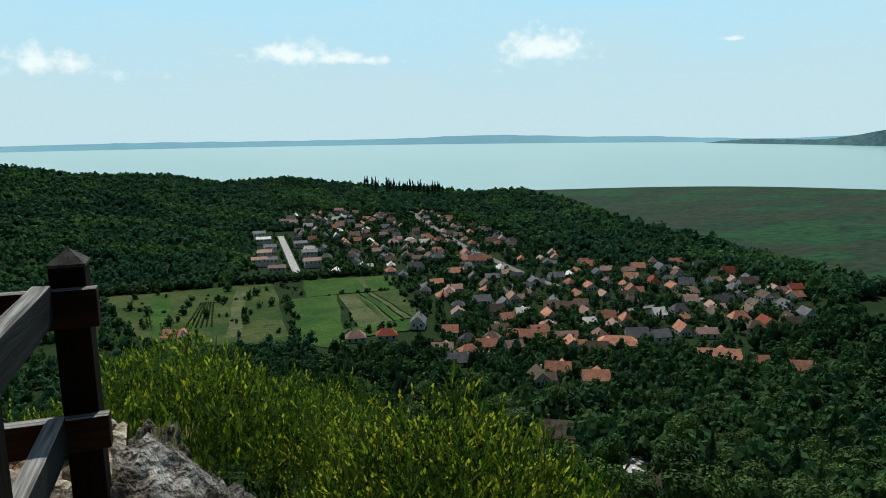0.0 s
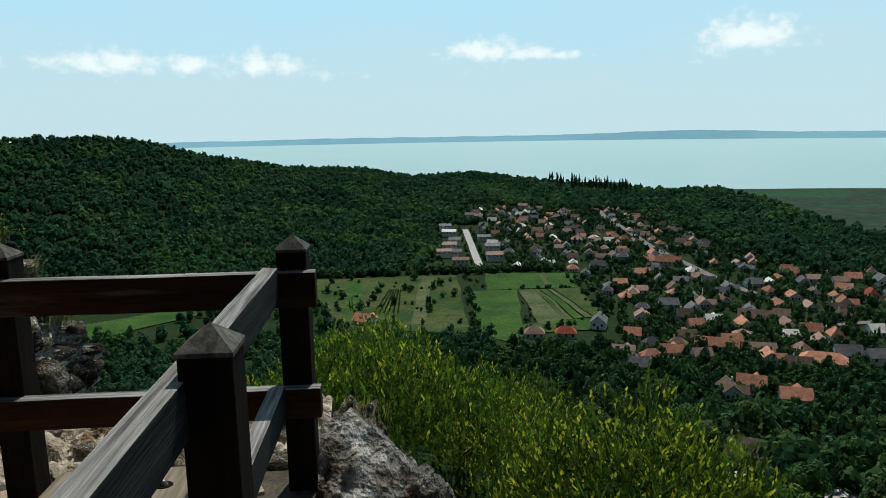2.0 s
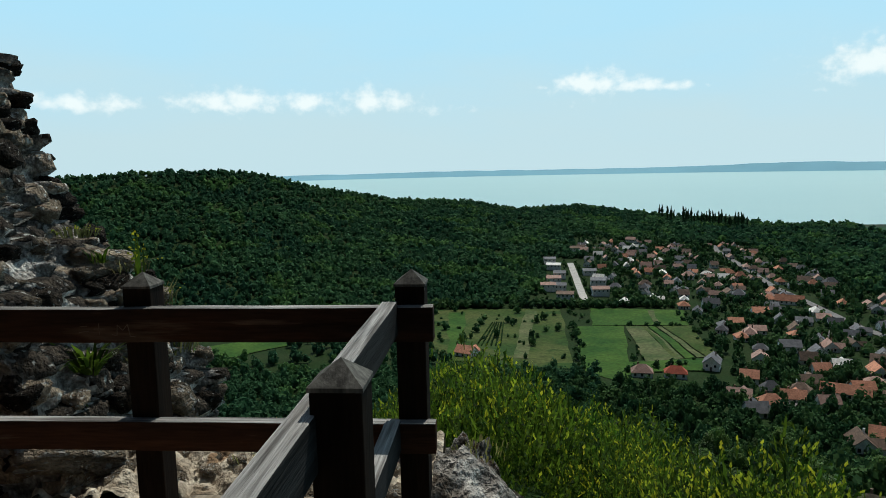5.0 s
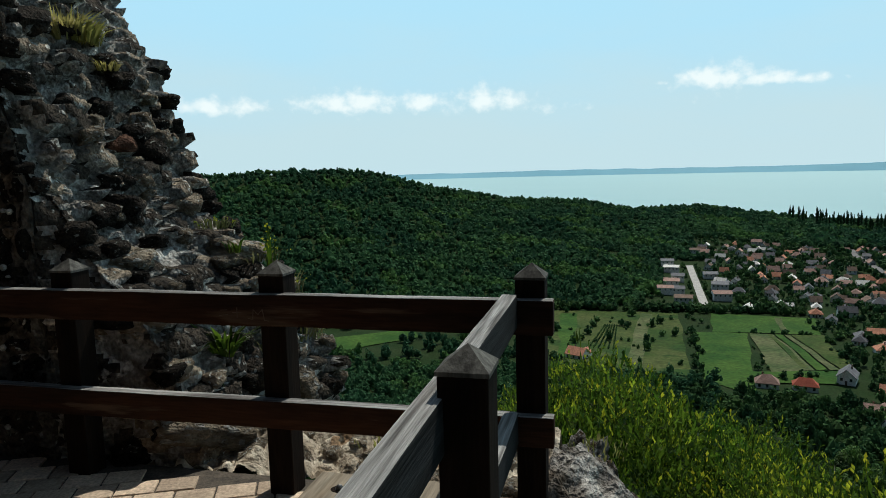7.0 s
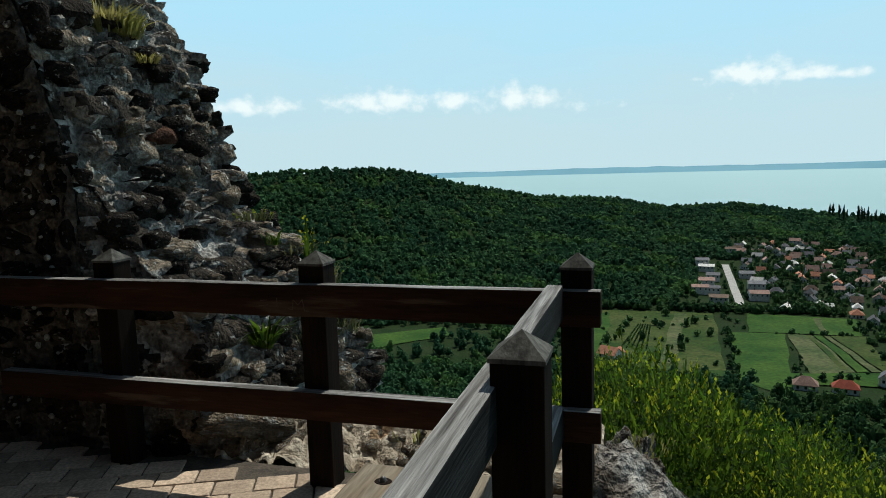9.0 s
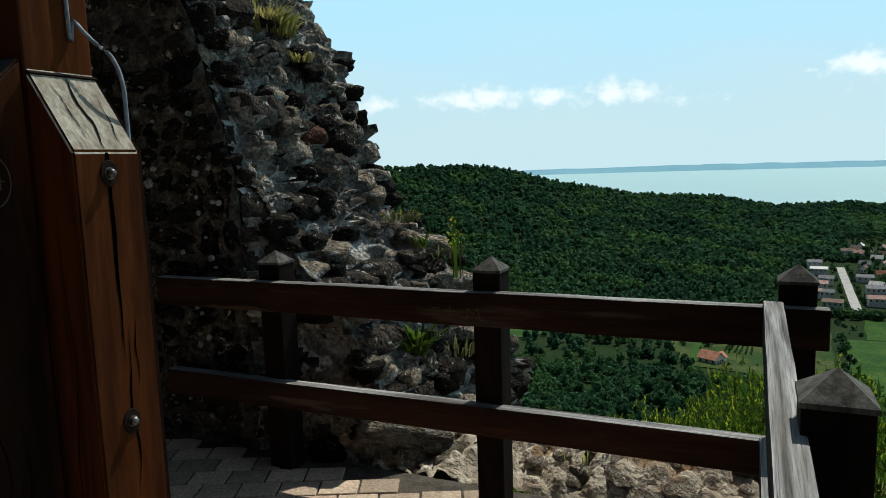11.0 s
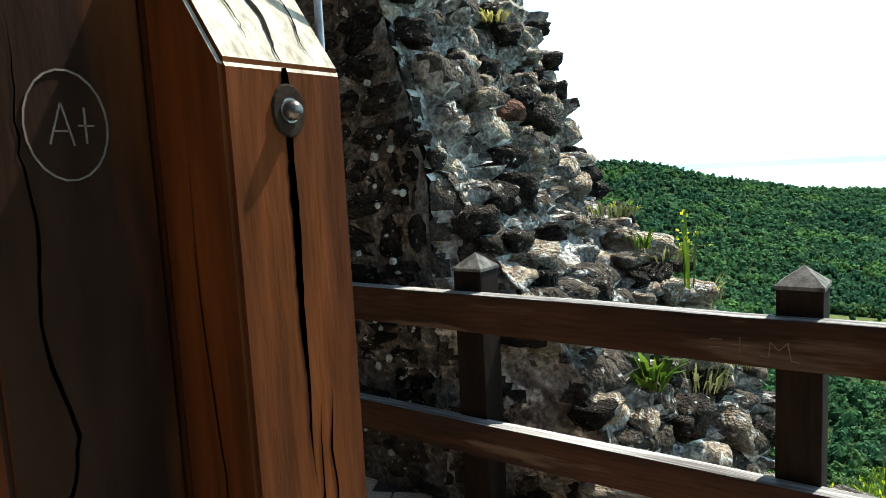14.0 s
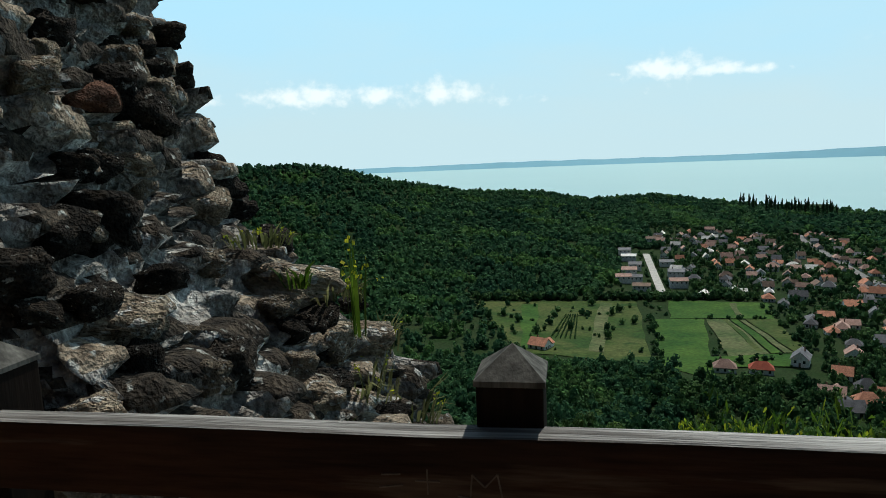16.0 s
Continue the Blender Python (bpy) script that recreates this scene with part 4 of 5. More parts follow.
    for x, y, zz, s in ((-2.36, 4.7, 1.06, 0.2), (-3.0, 4.95, 1.78, 0.14), (-2.82, 5.0, 1.38, 0.13), (-3.2, 4.98, 2.45, 0.13), (-2.12, 4.8, 0.78, 0.17), (-2.55, 3.72, 1.14, 0.15), (-2.3, 3.55, 0.8, 0.15), (-2.02, 3.5, 0.17, 0.17), (-1.85, 3.62, 0.12, 0.15)):
        near.append((rnd.randrange(12), (x - 0.05, y, zz, s * 1.2, s, s * 0.55, rnd.uniform(0, 0.8)), "pale" if zz < 1.3 else "dark"))
    for k, (x, y, zz, sx, sy, sz, a), tone in near:
        me = (pale if tone == "pale" else meshes)[k]
        part("stone", me, None, ruin, m=Matrix.LocRotScale(Vector((x, y, zz)) - o, Euler((rnd.uniform(-0.18, 0.18), rnd.uniform(-0.22, 0.22), a)), (sx, sy, sz)))
    part("stone", red, None, ruin, "rust-red stone", m=Matrix.LocRotScale(Vector((-2.93, 4.2, 1.88)) - o, Euler((0.2, 0.3, 0.4)), (0.11, 0.14, 0.07)))
    v, f = scatter(shapes, [(k, x - o.x, y - o.y, zz, sx, sy, sz, a) for k, (x, y, zz, sx, sy, sz, a), _ in rest])
    ob = part("stonework", arrays_mesh("stonework", v, f, M["stone_rest"]), None, ruin, "further basalt stones of the wall")
    tagged(ob, kind="stuff")
    # lichen spots on the face
    bm = bmesh.new()
    for i in range(520):
        u, zz, s = rnd.uniform(0.1, 6.2), rnd.uniform(0.15, 3.6), rnd.uniform(0.005, 0.02) * (1.7 if rnd.random() < 0.14 else 1)
        p, nn, turn = face(u, zz)
        p = p + nn * 0.045
        b2 = bmesh.new()
        bmesh.ops.create_icosphere(b2, subdivisions=2, radius=1)
        for w in b2.verts:
            w.co = w.co * (1 + 0.6 * noise.noise(w.co * 2.2 + Vector((i, 0, 0))))
        b2.transform(Matrix.LocRotScale(Vector((p.x, p.y, zz)) - o, Euler((0, 0, turn)), (s * rnd.uniform(0.8, 1.6), 0.012, s)))
        tmp = bpy.data.meshes.new("tmp")
        b2.to_mesh(tmp)
        b2.free()
        bm.from_mesh(tmp)
        bpy.data.meshes.remove(tmp)
    tagged(part("lichen", bm, M["lichen"], ruin, "pale round lichen spots"), kind="stuff")


build_ruin()
# unseen wall, added to block sky and bounce light from behind
solid("wall_south", box(-6.2, 3.0, -3.6, -3.1, -3, 6.5), M["dark_wall"], "plain unseen wall added behind the terrace to darken its shade", "wall", "structure")


def build_sign():
    s = thing("information_sign", (0, 0, 0), "cream information board with blue crest and plan on the wall", "sign")
    s.matrix_basis = pose(SIDE + 0.045, 2.33, 1.54, 0, 0, 90)
    part("board", box(0, 0.46, -0.012, 0.012, 0, 0.497, 0.003), M["sign"], s)
    y = -0.0128
    crest = bmesh.new()
    for outline in ([(0.045, 0.345), (0.115, 0.345), (0.132, 0.43), (0.108, 0.408), (0.096, 0.44), (0.08, 0.412), (0.064, 0.44), (0.052, 0.408), (0.028, 0.43)],):
        b2 = prism(outline, 0.001, pose(0, y, 0))
        tmp = bpy.data.meshes.new("tmp")
        b2.to_mesh(tmp)
        b2.free()
        crest.from_mesh(tmp)
        bpy.data.meshes.remove(tmp)
    part("crest", crest, M["blue"], s, "dark blue crown-shaped crest")
    plan = [(0.05, 0.16), (0.085, 0.29), (0.125, 0.285), (0.13, 0.19), (0.14, 0.12), (0.13, 0.05), (0.11, 0.045), (0.12, 0.13), (0.1, 0.185), (0.075, 0.18)]
    part("plan_outline", prism([(0.1 + (px - 0.1) * 1.2, 0.17 + (pz - 0.17) * 1.06) for px, pz in plan], 0.001, pose(0, y, 0)), M["blue"], s, "dark outline of the ground plan")
    part("plan_drawing", prism(plan, 0.001, pose(0, y - 0.0008, 0)), M["pale"], s, "pale blue ground plan")
    for cx in (0.05, 0.08, 0.11):
        part("crest_gem", prism([(cx - 0.008, 0.366), (cx, 0.358), (cx + 0.008, 0.366), (cx, 0.384)], 0.001, pose(0, y - 0.0008, 0)), M["pale"], s, "pale mark on the crest")
    bars = bmesh.new()
    for z0, n in ((0.385, 3), (0.275, 5), (0.13, 4)):
        for i in range(n):
            add_box(bars, 0.165, 0.165 + (0.26 if i < n - 1 else 0.17), y, y + 0.001, z0 - i * 0.022, z0 - i * 0.022 + 0.008)
    add_box(bars, 0.04, 0.12, y, y + 0.001, 0.325, 0.331)
    tagged(part("print", bars, M["ink"], s, "small dark print"), kind="stuff")
    cu = bpy.data.curves.new("heading", "FONT")
    cu.body, cu.size, cu.extrude = "KIR", 0.042, 0.0005
    tmp = bpy.data.objects.new("heading", cu)
    scene.collection.objects.link(tmp)
    me = bpy.data.meshes.new_from_object(tmp.evaluated_get(bpy.context.evaluated_depsgraph_get()))
    bpy.data.objects.remove(tmp)
    me.materials.clear()
    me.materials.append(M["ink"])
    part("heading", me, None, s, "dark printed heading", m=pose(0.235, y, 0.445, 90, 0, 0))


build_sign()


def build_wall_bench():
    """Plank seat on short supports along the foot of the side wall, with a raised block at its end."""
    b = thing("wall_bench", (-4.2, 1.15, 0), "varnished plank bench along the castle wall", "bench")
    bm = box(-2.3, 0.93, -0.16, 0.16, 0.445, 0.5, 0.006)
    bm.normal_update()
    # sunlight on the seat is painted: its top takes the pale rail material
    for f in bm.faces:
        f.material_index = 1 if f.normal.z > 0.5 else 0
    part("seat_plank", bm, [M["seat"], M["grey_rail"]], b, m=pose(0, 0, 0, 0, 0, 90))
    for y in (-2.0, -1.0, 0.1):
        part("leg", box(-0.12, 0.12, y - 0.07, y + 0.07, 0, 0.445, 0.006), M["post"], b)
    part("arm_block", box(-0.15, 0.27, 0.96, 1.35, 0.502, 0.68, 0.008), M["post"], b, "dark raised end block")
    part("leg", box(-0.12, 0.2, 1.0, 1.3, 0, 0.502, 0.006), M["post"], b)


build_wall_bench()


# ---- low rubble kerb and rock beyond the fence ----
def build_rubble_edge():
    rnd = random.Random(11)
    edge = thing("rubble_kerb", (-0.6, 3.6, 0), "low sunlit kerb of pale rubble stones beyond the fence", "kerb", kind="structure")
    bm = bmesh.new()
    rows = []
    for i in range(97):
        x = -2.1 + i * 0.0227
        row = []
        for j in range(38):
            t = j / 37
            y = 3.36 + t * 0.75
            q = Vector((x * 4, y * 4, 0))
            cell = noise.voronoi(Vector((x * 7, y * 7, 2)))[0]
            lump = 0.055 * min(1.0, (cell[1] - cell[0]) / 0.35)
            z = -0.07 + 0.24 * t - max(0, t - 0.75) * 2.2 + 0.07 * noise.noise(q) + lump + 0.03 * noise.noise(q * 3) + 0.015 * noise.noise(q * 8)
            row.append(bm.verts.new((x + 0.6, y - 3.6, z)))
        rows.append(row)
    for p, q in zip(rows, rows[1:]):
        for j in range(37):
            bm.faces.new((p[j], q[j], q[j + 1], p[j + 1]))
    bmesh.ops.recalc_face_normals(bm, faces=bm.faces[:])
    part("kerb_bed", bm, M["kerb"], edge, "gritty earth and mortar bed", smooth=True)
    shapes = [rock_arrays(30 + k, 0.32, 1, 0.45) for k in range(6)]
    meshes = [arrays_mesh("stone", v, f, M["rubble"]) for v, f in shapes]
    for i in range(110):
        x, t = rnd.uniform(-2.0, 0.02), rnd.uniform(0.0, 0.8)
        y = 3.36 + t * 0.75
        z = -0.05 + 0.24 * t - max(0, t - 0.75) * 2.2
        s = rnd.choice((rnd.uniform(0.02, 0.05), rnd.uniform(0.04, 0.09)))
        part("stone", meshes[i % 6], None, edge, m=Matrix.LocRotScale((x + 0.6, y - 3.6, z - 0.1 * s), Euler((rnd.uniform(-0.3, 0.3), rnd.uniform(-0.3, 0.3), rnd.uniform(0, 6))), (s * 1.2, s, s * 0.7)))
    v, f = rock_arrays(77, 0.3, 4, 0.1)
    v = np.array(v)
    for i, q in enumerate(v):
        q = Vector(q)
        v[i] = q * (1 + 0.22 * noise.noise(q * 2.4) - 0.16 * abs(noise.noise(q * 4.5)) + 0.07 * noise.noise(q * 11) + 0.03 * noise.noise(q * 26))
    for x, y, z, sx, sy, sz, a in ((0.2, 3.66, -0.13, 0.2, 0.2, 0.32, 0.5), (0.5, 3.45, -0.33, 0.24, 0.2, 0.27, 1.6), (0.75, 3.3, -0.62, 0.26, 0.24, 0.26, 2.6)):
        ob = new("boulder", arrays_mesh("boulder", v, f, M["rock"], True))
        ob.matrix_basis = Matrix.LocRotScale((x, y, z), Euler((0.1, 0.1, a)), (sx, sy, sz))
        tagged(ob, "weathered grey rock with brown soil beside the fence", "rock")


build_rubble_edge()


def ledge(x, y):
    """Height of the rock rim: level beside the terrace, a hollow, then a last hump before the drop."""
    ridge = 0.23 - 1.15 * max(0.0, x - 0.26)
    t = min(1.0, max(0.0, (y - 1.8) / 1.1))
    u = min(1.0, max(0.0, (y - 2.9) / 0.6))
    low = -max(0.0, x - 1.0) * (1 - t) + (ridge - 0.3) * t
    return low + 0.3 * u * u * (3 - 2 * u) - 3.0 * max(0.0, y - 3.66)


def build_rock_ledge():
    """Bare rock rim between the fence and the drop."""
    bm = bmesh.new()
    rows = []
    for i in range(66):
        x = 0.065 + i * 0.02
        row = []
        for j in range(236):
            y = -1.1 + j * 0.02
            q = Vector((x * 2.3, y * 2.3, 0))
            rough = 0.07 * noise.noise(q) - 0.11 * abs(noise.noise(q * 2.2)) + 0.05 * noise.noise(q * 6) + 0.025 * noise.noise(q * 15)
            row.append(bm.verts.new((x, y, ledge(x, y) + rough * min(1.0, max(0.25, (y - 1.6) / 0.8)))))
        rows.append(row)
    for p, q in zip(rows, rows[1:]):
        for j in range(235):
            bm.faces.new((p[j], q[j], q[j + 1], p[j + 1]))
    bmesh.ops.recalc_face_normals(bm, faces=bm.faces[:])
    solid("rock_ledge", bm, M["rock"], "weathered rock ledge outside the fence", "rock", "structure", True)


build_rock_ledge()


# ---- plants on the wall and by the terrace ----
def blades(n, h, spread, seed, lean=0.5, width=0.012, flower=0.0, bend=0.35):
    """Upright tapering stems or leaves; returns green and flower bmeshes."""
    rnd = random.Random(seed)
    bm, fl = bmesh.new(), bmesh.new()
    for i in range(n):
        a, r = rnd.uniform(0, 6.28), spread * math.sqrt(rnd.random())
        base = Vector((r * math.cos(a), r * math.sin(a), 0))
        hh = h * rnd.uniform(0.55, 1.1) * (1 - 0.35 * (r / max(spread, 0.01)) ** 2)
        out = Vector((math.cos(a + rnd.uniform(-0.8, 0.8)), math.sin(a + rnd.uniform(-0.8, 0.8)), 0)) * lean * hh * rnd.uniform(0.2, 1)
        side = Vector((-math.sin(a + rnd.uniform(-1.5, 1.5)), math.cos(a), 0)).normalized() * width * rnd.uniform(0.7, 1.3)
        mid = base + out * 0.4 + Vector((0, 0, hh * 0.6))
        tip = base + out + Vector((0, 0, hh * (1 - bend * rnd.random())))
        v = [bm.verts.new(p) for p in (base - side * 0.6, base + side * 0.6, mid + side, mid - side, tip)]
        bm.faces.new(v[:4])
        bm.faces.new((v[3], v[2], v[4]))
        if rnd.random() < flower:
            for k in range(rnd.randint(3, 6)):
                c = mid.lerp(tip, rnd.uniform(0.35, 1.05)) + Vector((rnd.uniform(-1, 1), rnd.uniform(-1, 1), rnd.uniform(-1, 1))) * width * 1.6
                s = width * rnd.uniform(0.8, 1.5)
                n1 = Vector((rnd.uniform(-1, 1), rnd.uniform(-1, 1), rnd.uniform(-1, 1))).normalized()
                n2 = n1.orthogonal().normalized()
                n3 = n1.cross(n2)
                fl.faces.new([fl.verts.new(c + q) for q in (n2 * s, n3 * s, -n2 * s, -n3 * s)])
    return bm, fl


def plant(name, loc, label, n, h, spread, seed, material, flower=0.0, width=0.012, lean=0.5, bend=0.35, category="plant", group=""):
    t = thing(name, loc, label, category, group)
    g, fl = blades(n, h, spread, seed, lean, width, flower, bend)
    tagged(part("foliage", g, material, t), kind="stuff")
    if len(fl.faces):
        tagged(part("blossom", fl, M["bloom"], t, "small yellow blossom"), kind="stuff")
    else:
        fl.free()
    return t


plant("wall_herb", (-2.03, 3.86, 0.5), "leafy green herb growing from the broken wall", 46, 0.27, 0.05, 5, M["broom"], width=0.014, lean=1.1, bend=0.6)
plant("wall_herb", (-2.12, 3.8, 0.3), "small leafy weed hanging from the broken wall", 30, 0.14, 0.06, 25, M["broom"], width=0.01, lean=1.2, bend=0.8)
plant("flower_stalk", (-2.08, 4.62, 0.85), "tall thin flowering stalk rooted in the wall", 9, 0.56, 0.04, 6, M["broom"], 0.8, 0.009, 0.16, 0.1)
plant("wall_herb", (-2.3, 4.55, 1.08), "small tufted weed on top of the broken wall", 22, 0.13, 0.08, 8, M["broom"], width=0.008, lean=0.7)
for spot, tall, k in (((-2.22, 4.72, 0.98), 0.16, 51), ((-2.02, 4.5, 0.62), 0.2, 52), ((-2.1, 4.85, 0.72), 0.22, 53), ((-1.95, 4.3, 0.4), 0.22, 54), ((-1.9, 4.75, 0.4), 0.26, 55), ((-2.5, 4.6, 1.25), 0.12, 56)):
    plant("wall_weed", spot, "dry grey-green weed on the broken wall edge", 60, tall, 0.14, k, M["weed"], 0.1, 0.006, 0.8, 0.5)
plant("wall_tuft", (-3.22, 4.1, 2.55), "yellowish stonecrop tuft on the broken wall", 420, 0.26, 0.2, 7, M["grass"], width=0.008, lean=0.9)
plant("wall_tuft", (-3.05, 4.25, 2.38), "yellowish hanging tuft on the broken wall", 60, 0.1, 0.08, 9, M["grass"], width=0.007, lean=1.0)
plant("dry_grass_tuft", (0.3, 3.6, ledge(0.3, 3.6) - 0.03), "dry straw-coloured grass on the rock", 50, 0.07, 0.16, 12, M["grass"], width=0.005)
plant("dry_grass_tuft", (0.75, 3.3, ledge(0.75, 3.3) - 0.03), "dry green grass tuft between rocks", 70, 0.14, 0.2, 13, M["grass"], width=0.006)
plant("dry_grass_tuft", (0.4, 2.7, ledge(0.4, 2.7) - 0.03), "short dry grass in a rock crack", 60, 0.14, 0.16, 15, M["grass"], width=0.004)
plant("dry_grass_tuft", (0.85, 2.5, ledge(0.85, 2.5) - 0.03), "green grass tuft at the rock edge", 90, 0.24, 0.2, 16, M["broom"], width=0.005)
plant("dry_grass_tuft", (-0.9, 3.85, 0.05), "dry straw-coloured grass behind the kerb", 60, 0.16, 0.3, 14, M["grass"], width=0.005)


# ---- paving ----
def build_paving():
    pav = thing("paving", (0, 0, 0), "tan clay pavers laid in a running bond", "paving", kind="structure")
    me = finish(box(-0.1, 0.1, -0.076, 0.076, -0.03, 0.0, 0.006), "paver", M["paver"])
    ang = 24
    R = Matrix.Rotation(radians(ang), 4, "Z")
    rest = bmesh.new()
    rnd = random.Random(3)
    count = 0
    for i in range(-45, 46):
        for j in range(-70, 71):
            c = R @ Vector((i * 0.212 + (0.1 if j % 2 else 0), j * 0.163, 0))
            x, y = c.x - 2, c.y + 1.5
            if not (-5.9 < x < -0.14 and -3.7 < y < 3.22) or x < SIDE + 0.08:
                continue
            m = pose(x, y, rnd.uniform(-0.003, 0.003), rnd.uniform(-0.6, 0.6), rnd.uniform(-0.6, 0.6), ang)
            if y > 2.15 and x > -3.4 and count < 300:
                count += 1
                part("paver", me, None, pav, m=m)
            else:
                rest_box(rest, m)
    tagged(part("pavers", rest, M["paver_rest"], pav, "further clay pavers"), kind="stuff")


def rest_box(bm, m):
    vs = [bm.verts.new(m @ Vector(c)) for c in ((-0.1, -0.076, -0.02), (0.1, -0.076, -0.02), (0.1, 0.076, -0.02), (-0.1, 0.076, -0.02),
                                              (-0.096, -0.072, 0), (0.096, -0.072, 0), (0.096, 0.072, 0), (-0.096, 0.072, 0))]
    for f in ((4, 5, 6, 7), (0, 1, 5, 4), (1, 2, 6, 5), (2, 3, 7, 6), (3, 0, 4, 7)):
        bm.faces.new([vs[i] for i in f])


build_paving()


# ---- shrubs and trees on the castle slope ----
def sprigs(n, seed, bloom, size):
    """A domed bush of short upright twigs, many tipped with a small spike of blossom."""
    rnd = random.Random(seed)
    bm, fl = bmesh.new(), bmesh.new()
    for i in range(n):
        a, r = rnd.uniform(0, 6.28), 0.85 * math.sqrt(rnd.random())
        top = 1.15 * (1 - 0.55 * (r / 0.85) ** 2) * (1 + 0.45 * noise.noise(Vector((r * math.cos(a) * 3, r * math.sin(a) * 3, seed))))
        z = top * rnd.random() ** 0.45 - 0.1
        base = Vector((r * math.cos(a), r * math.sin(a), z))
        d = Vector((math.cos(a) * 0.35 * r + rnd.gauss(0, 0.3), math.sin(a) * 0.35 * r + rnd.gauss(0, 0.3), 1)).normalized()
        ln = rnd.uniform(0.05, 0.12) * size
        side = Vector((rnd.gauss(0, 1), rnd.gauss(0, 1), 0)).normalized() * rnd.uniform(0.004, 0.009) * size
        v = [bm.verts.new(q) for q in (base - side * 0.5, base + side * 0.5, base + d * ln * 0.5 + side, base + d * ln * 0.5 - side, base + d * ln)]
        bm.faces.new(v[:4])
        bm.faces.new((v[3], v[2], v[4]))
        for k in range(2):
            c = base + d * ln * rnd.uniform(0.0, 0.8)
            o = Vector((rnd.gauss(0, 1), rnd.gauss(0, 1), rnd.uniform(0.2, 1.2))).normalized() * rnd.uniform(0.025, 0.05) * size
            w = o.orthogonal().normalized() * 0.009 * size
            bm.faces.new([bm.verts.new(q) for q in (c, c + o * 0.6 + w, c + o * 0.8 - w)])
        if z > top * 0.5 and rnd.random() < bloom:
            for k in range(3):
                c = base + d * (ln * (0.7 + 0.2 * k)) + Vector((rnd.gauss(0, 1), rnd.gauss(0, 1), 0)) * 0.006
                w = Vector((rnd.gauss(0, 1), rnd.gauss(0, 1), 0)).normalized() * 0.0085 * size
                fl.faces.new([fl.verts.new(q) for q in (c - d * 0.014 * size, c + w, c + d * 0.018 * size, c - w)])
    return bm, fl


def build_broom():
    rnd = random.Random(21)
    kinds = []
    for k in range(7):
        t = thing("broom_bush", (0, 0, -300), "green Spanish broom bush with yellow blossom on the slope", "bush", "broom bushes on the slope")
        g, fl = sprigs(2500 if k < 4 else 1050, 40 + k, (0.42, 0.2, 0.1, 0.28, 0.4, 0.2, 0.1)[k], 1.15 if k < 4 else 1.6)
        tagged(part("foliage", g, M["broom"], t), kind="stuff")
        tagged(part("blossom", fl, M["bloom"], t, "yellow blossom"), kind="stuff")
        kinds.append(t)
    spots = []
    for i in range(2600):
        x, y = rnd.uniform(-7, 9), rnd.uniform(2.0, 17)
        near_rim = 1.15 < x < 0.5 * y + 0.3 and 2.6 < y < 4.9
        if x > 4.5 and y < 2.2 or (x < -1.2 and y < 5.6) or (x < -1.5 + 0.1 * y and x < -3.2) or y < 4.6 - 0.1 * x and x < 1.15:
            continue
        if math.hypot(x, y) < 4.7 and not near_rim or x > 0.66 * y + 0.4 and math.hypot(x, y) < 10:
            continue
        if any((x - a) ** 2 + (y - b) ** 2 < 0.3 + 0.004 * (x * x + y * y) for a, b in spots):
            continue
        spots.append((x, y))
    spots.sort(key=lambda p: p[0] ** 2 + p[1] ** 2)
    for n, (x, y) in enumerate(spots[:299]):
        s = rnd.uniform(0.65, 1.0)
        k = n if n < 7 else rnd.choice((0, 1, 1, 2, 2, 3)) if math.hypot(x, y) < 8.5 else rnd.choice((4, 5, 5, 6, 6))
        ob = kinds[k] if n < 7 else copy_thing(kinds[k], pose(x, y, land(x, y)))
        ob.matrix_basis = Matrix.LocRotScale((x, y, land(x, y) - 0.1), Euler((0, 0, rnd.uniform(0, 6))), (s, s, s))


build_broom()


def crown_mesh(name, seed, lumps, leaves, leaf, material, tall=1.0):
    """A crown of about unit radius: dark inner lumps under many small leaf clumps, with gaps and an uneven outline."""
    rnd = random.Random(seed)
    vs, fs, base = [], [], 0
    cents = []
    for k in range(lumps):
        a, r, z = rnd.uniform(0, 6.28), rnd.uniform(0.1, 0.62), rnd.uniform(-0.5, 0.75)
        r *= 1 - 0.45 * max(0, z)
        cents.append((Vector((r * math.cos(a), r * math.sin(a), z * tall)), rnd.uniform(0.3, 0.5)))
    for c, s in cents:
        for i in range(leaves // lumps):
            d = Vector((rnd.gauss(0, 1), rnd.gauss(0, 1), rnd.gauss(0, 1) + 0.25)).normalized()
            p = c + d * s * rnd.uniform(0.72, 1.08)
            n = (d + Vector((rnd.uniform(-1, 1), rnd.uniform(-1, 1), rnd.uniform(-1, 1))) * 0.45).normalized()
            t = n.orthogonal().normalized()
            b = n.cross(t)
            q = leaf * rnd.uniform(0.6, 1.3)
            vs += [p + t * q, p + b * q * 0.7, p - t * q, p - b * q * 0.7]
            fs.append((base, base + 1, base + 2, base + 3))
            base += 4
    return arrays_mesh(name, np.array(vs), np.array(fs), material)


def build_tree(seed, conifer=False):
    t = thing("conifer_tree" if conifer else "broadleaf_tree", (0, 0, -300), "dark green conifer on the castle slope" if conifer else "leafy green broadleaf tree on the castle slope", "tree", "trees on the castle slope")
    rnd = random.Random(seed)
    h = 0.9
    part("trunk", tube([(0, 0, -0.1), (0.02, 0, 0.3), (rnd.uniform(-0.05, 0.05), 0.02, h)], [0.06, 0.045, 0.02], 7), M["bark"], t)
    for i in range(4):
        a = i * 1.6 + rnd.uniform(-0.4, 0.4)
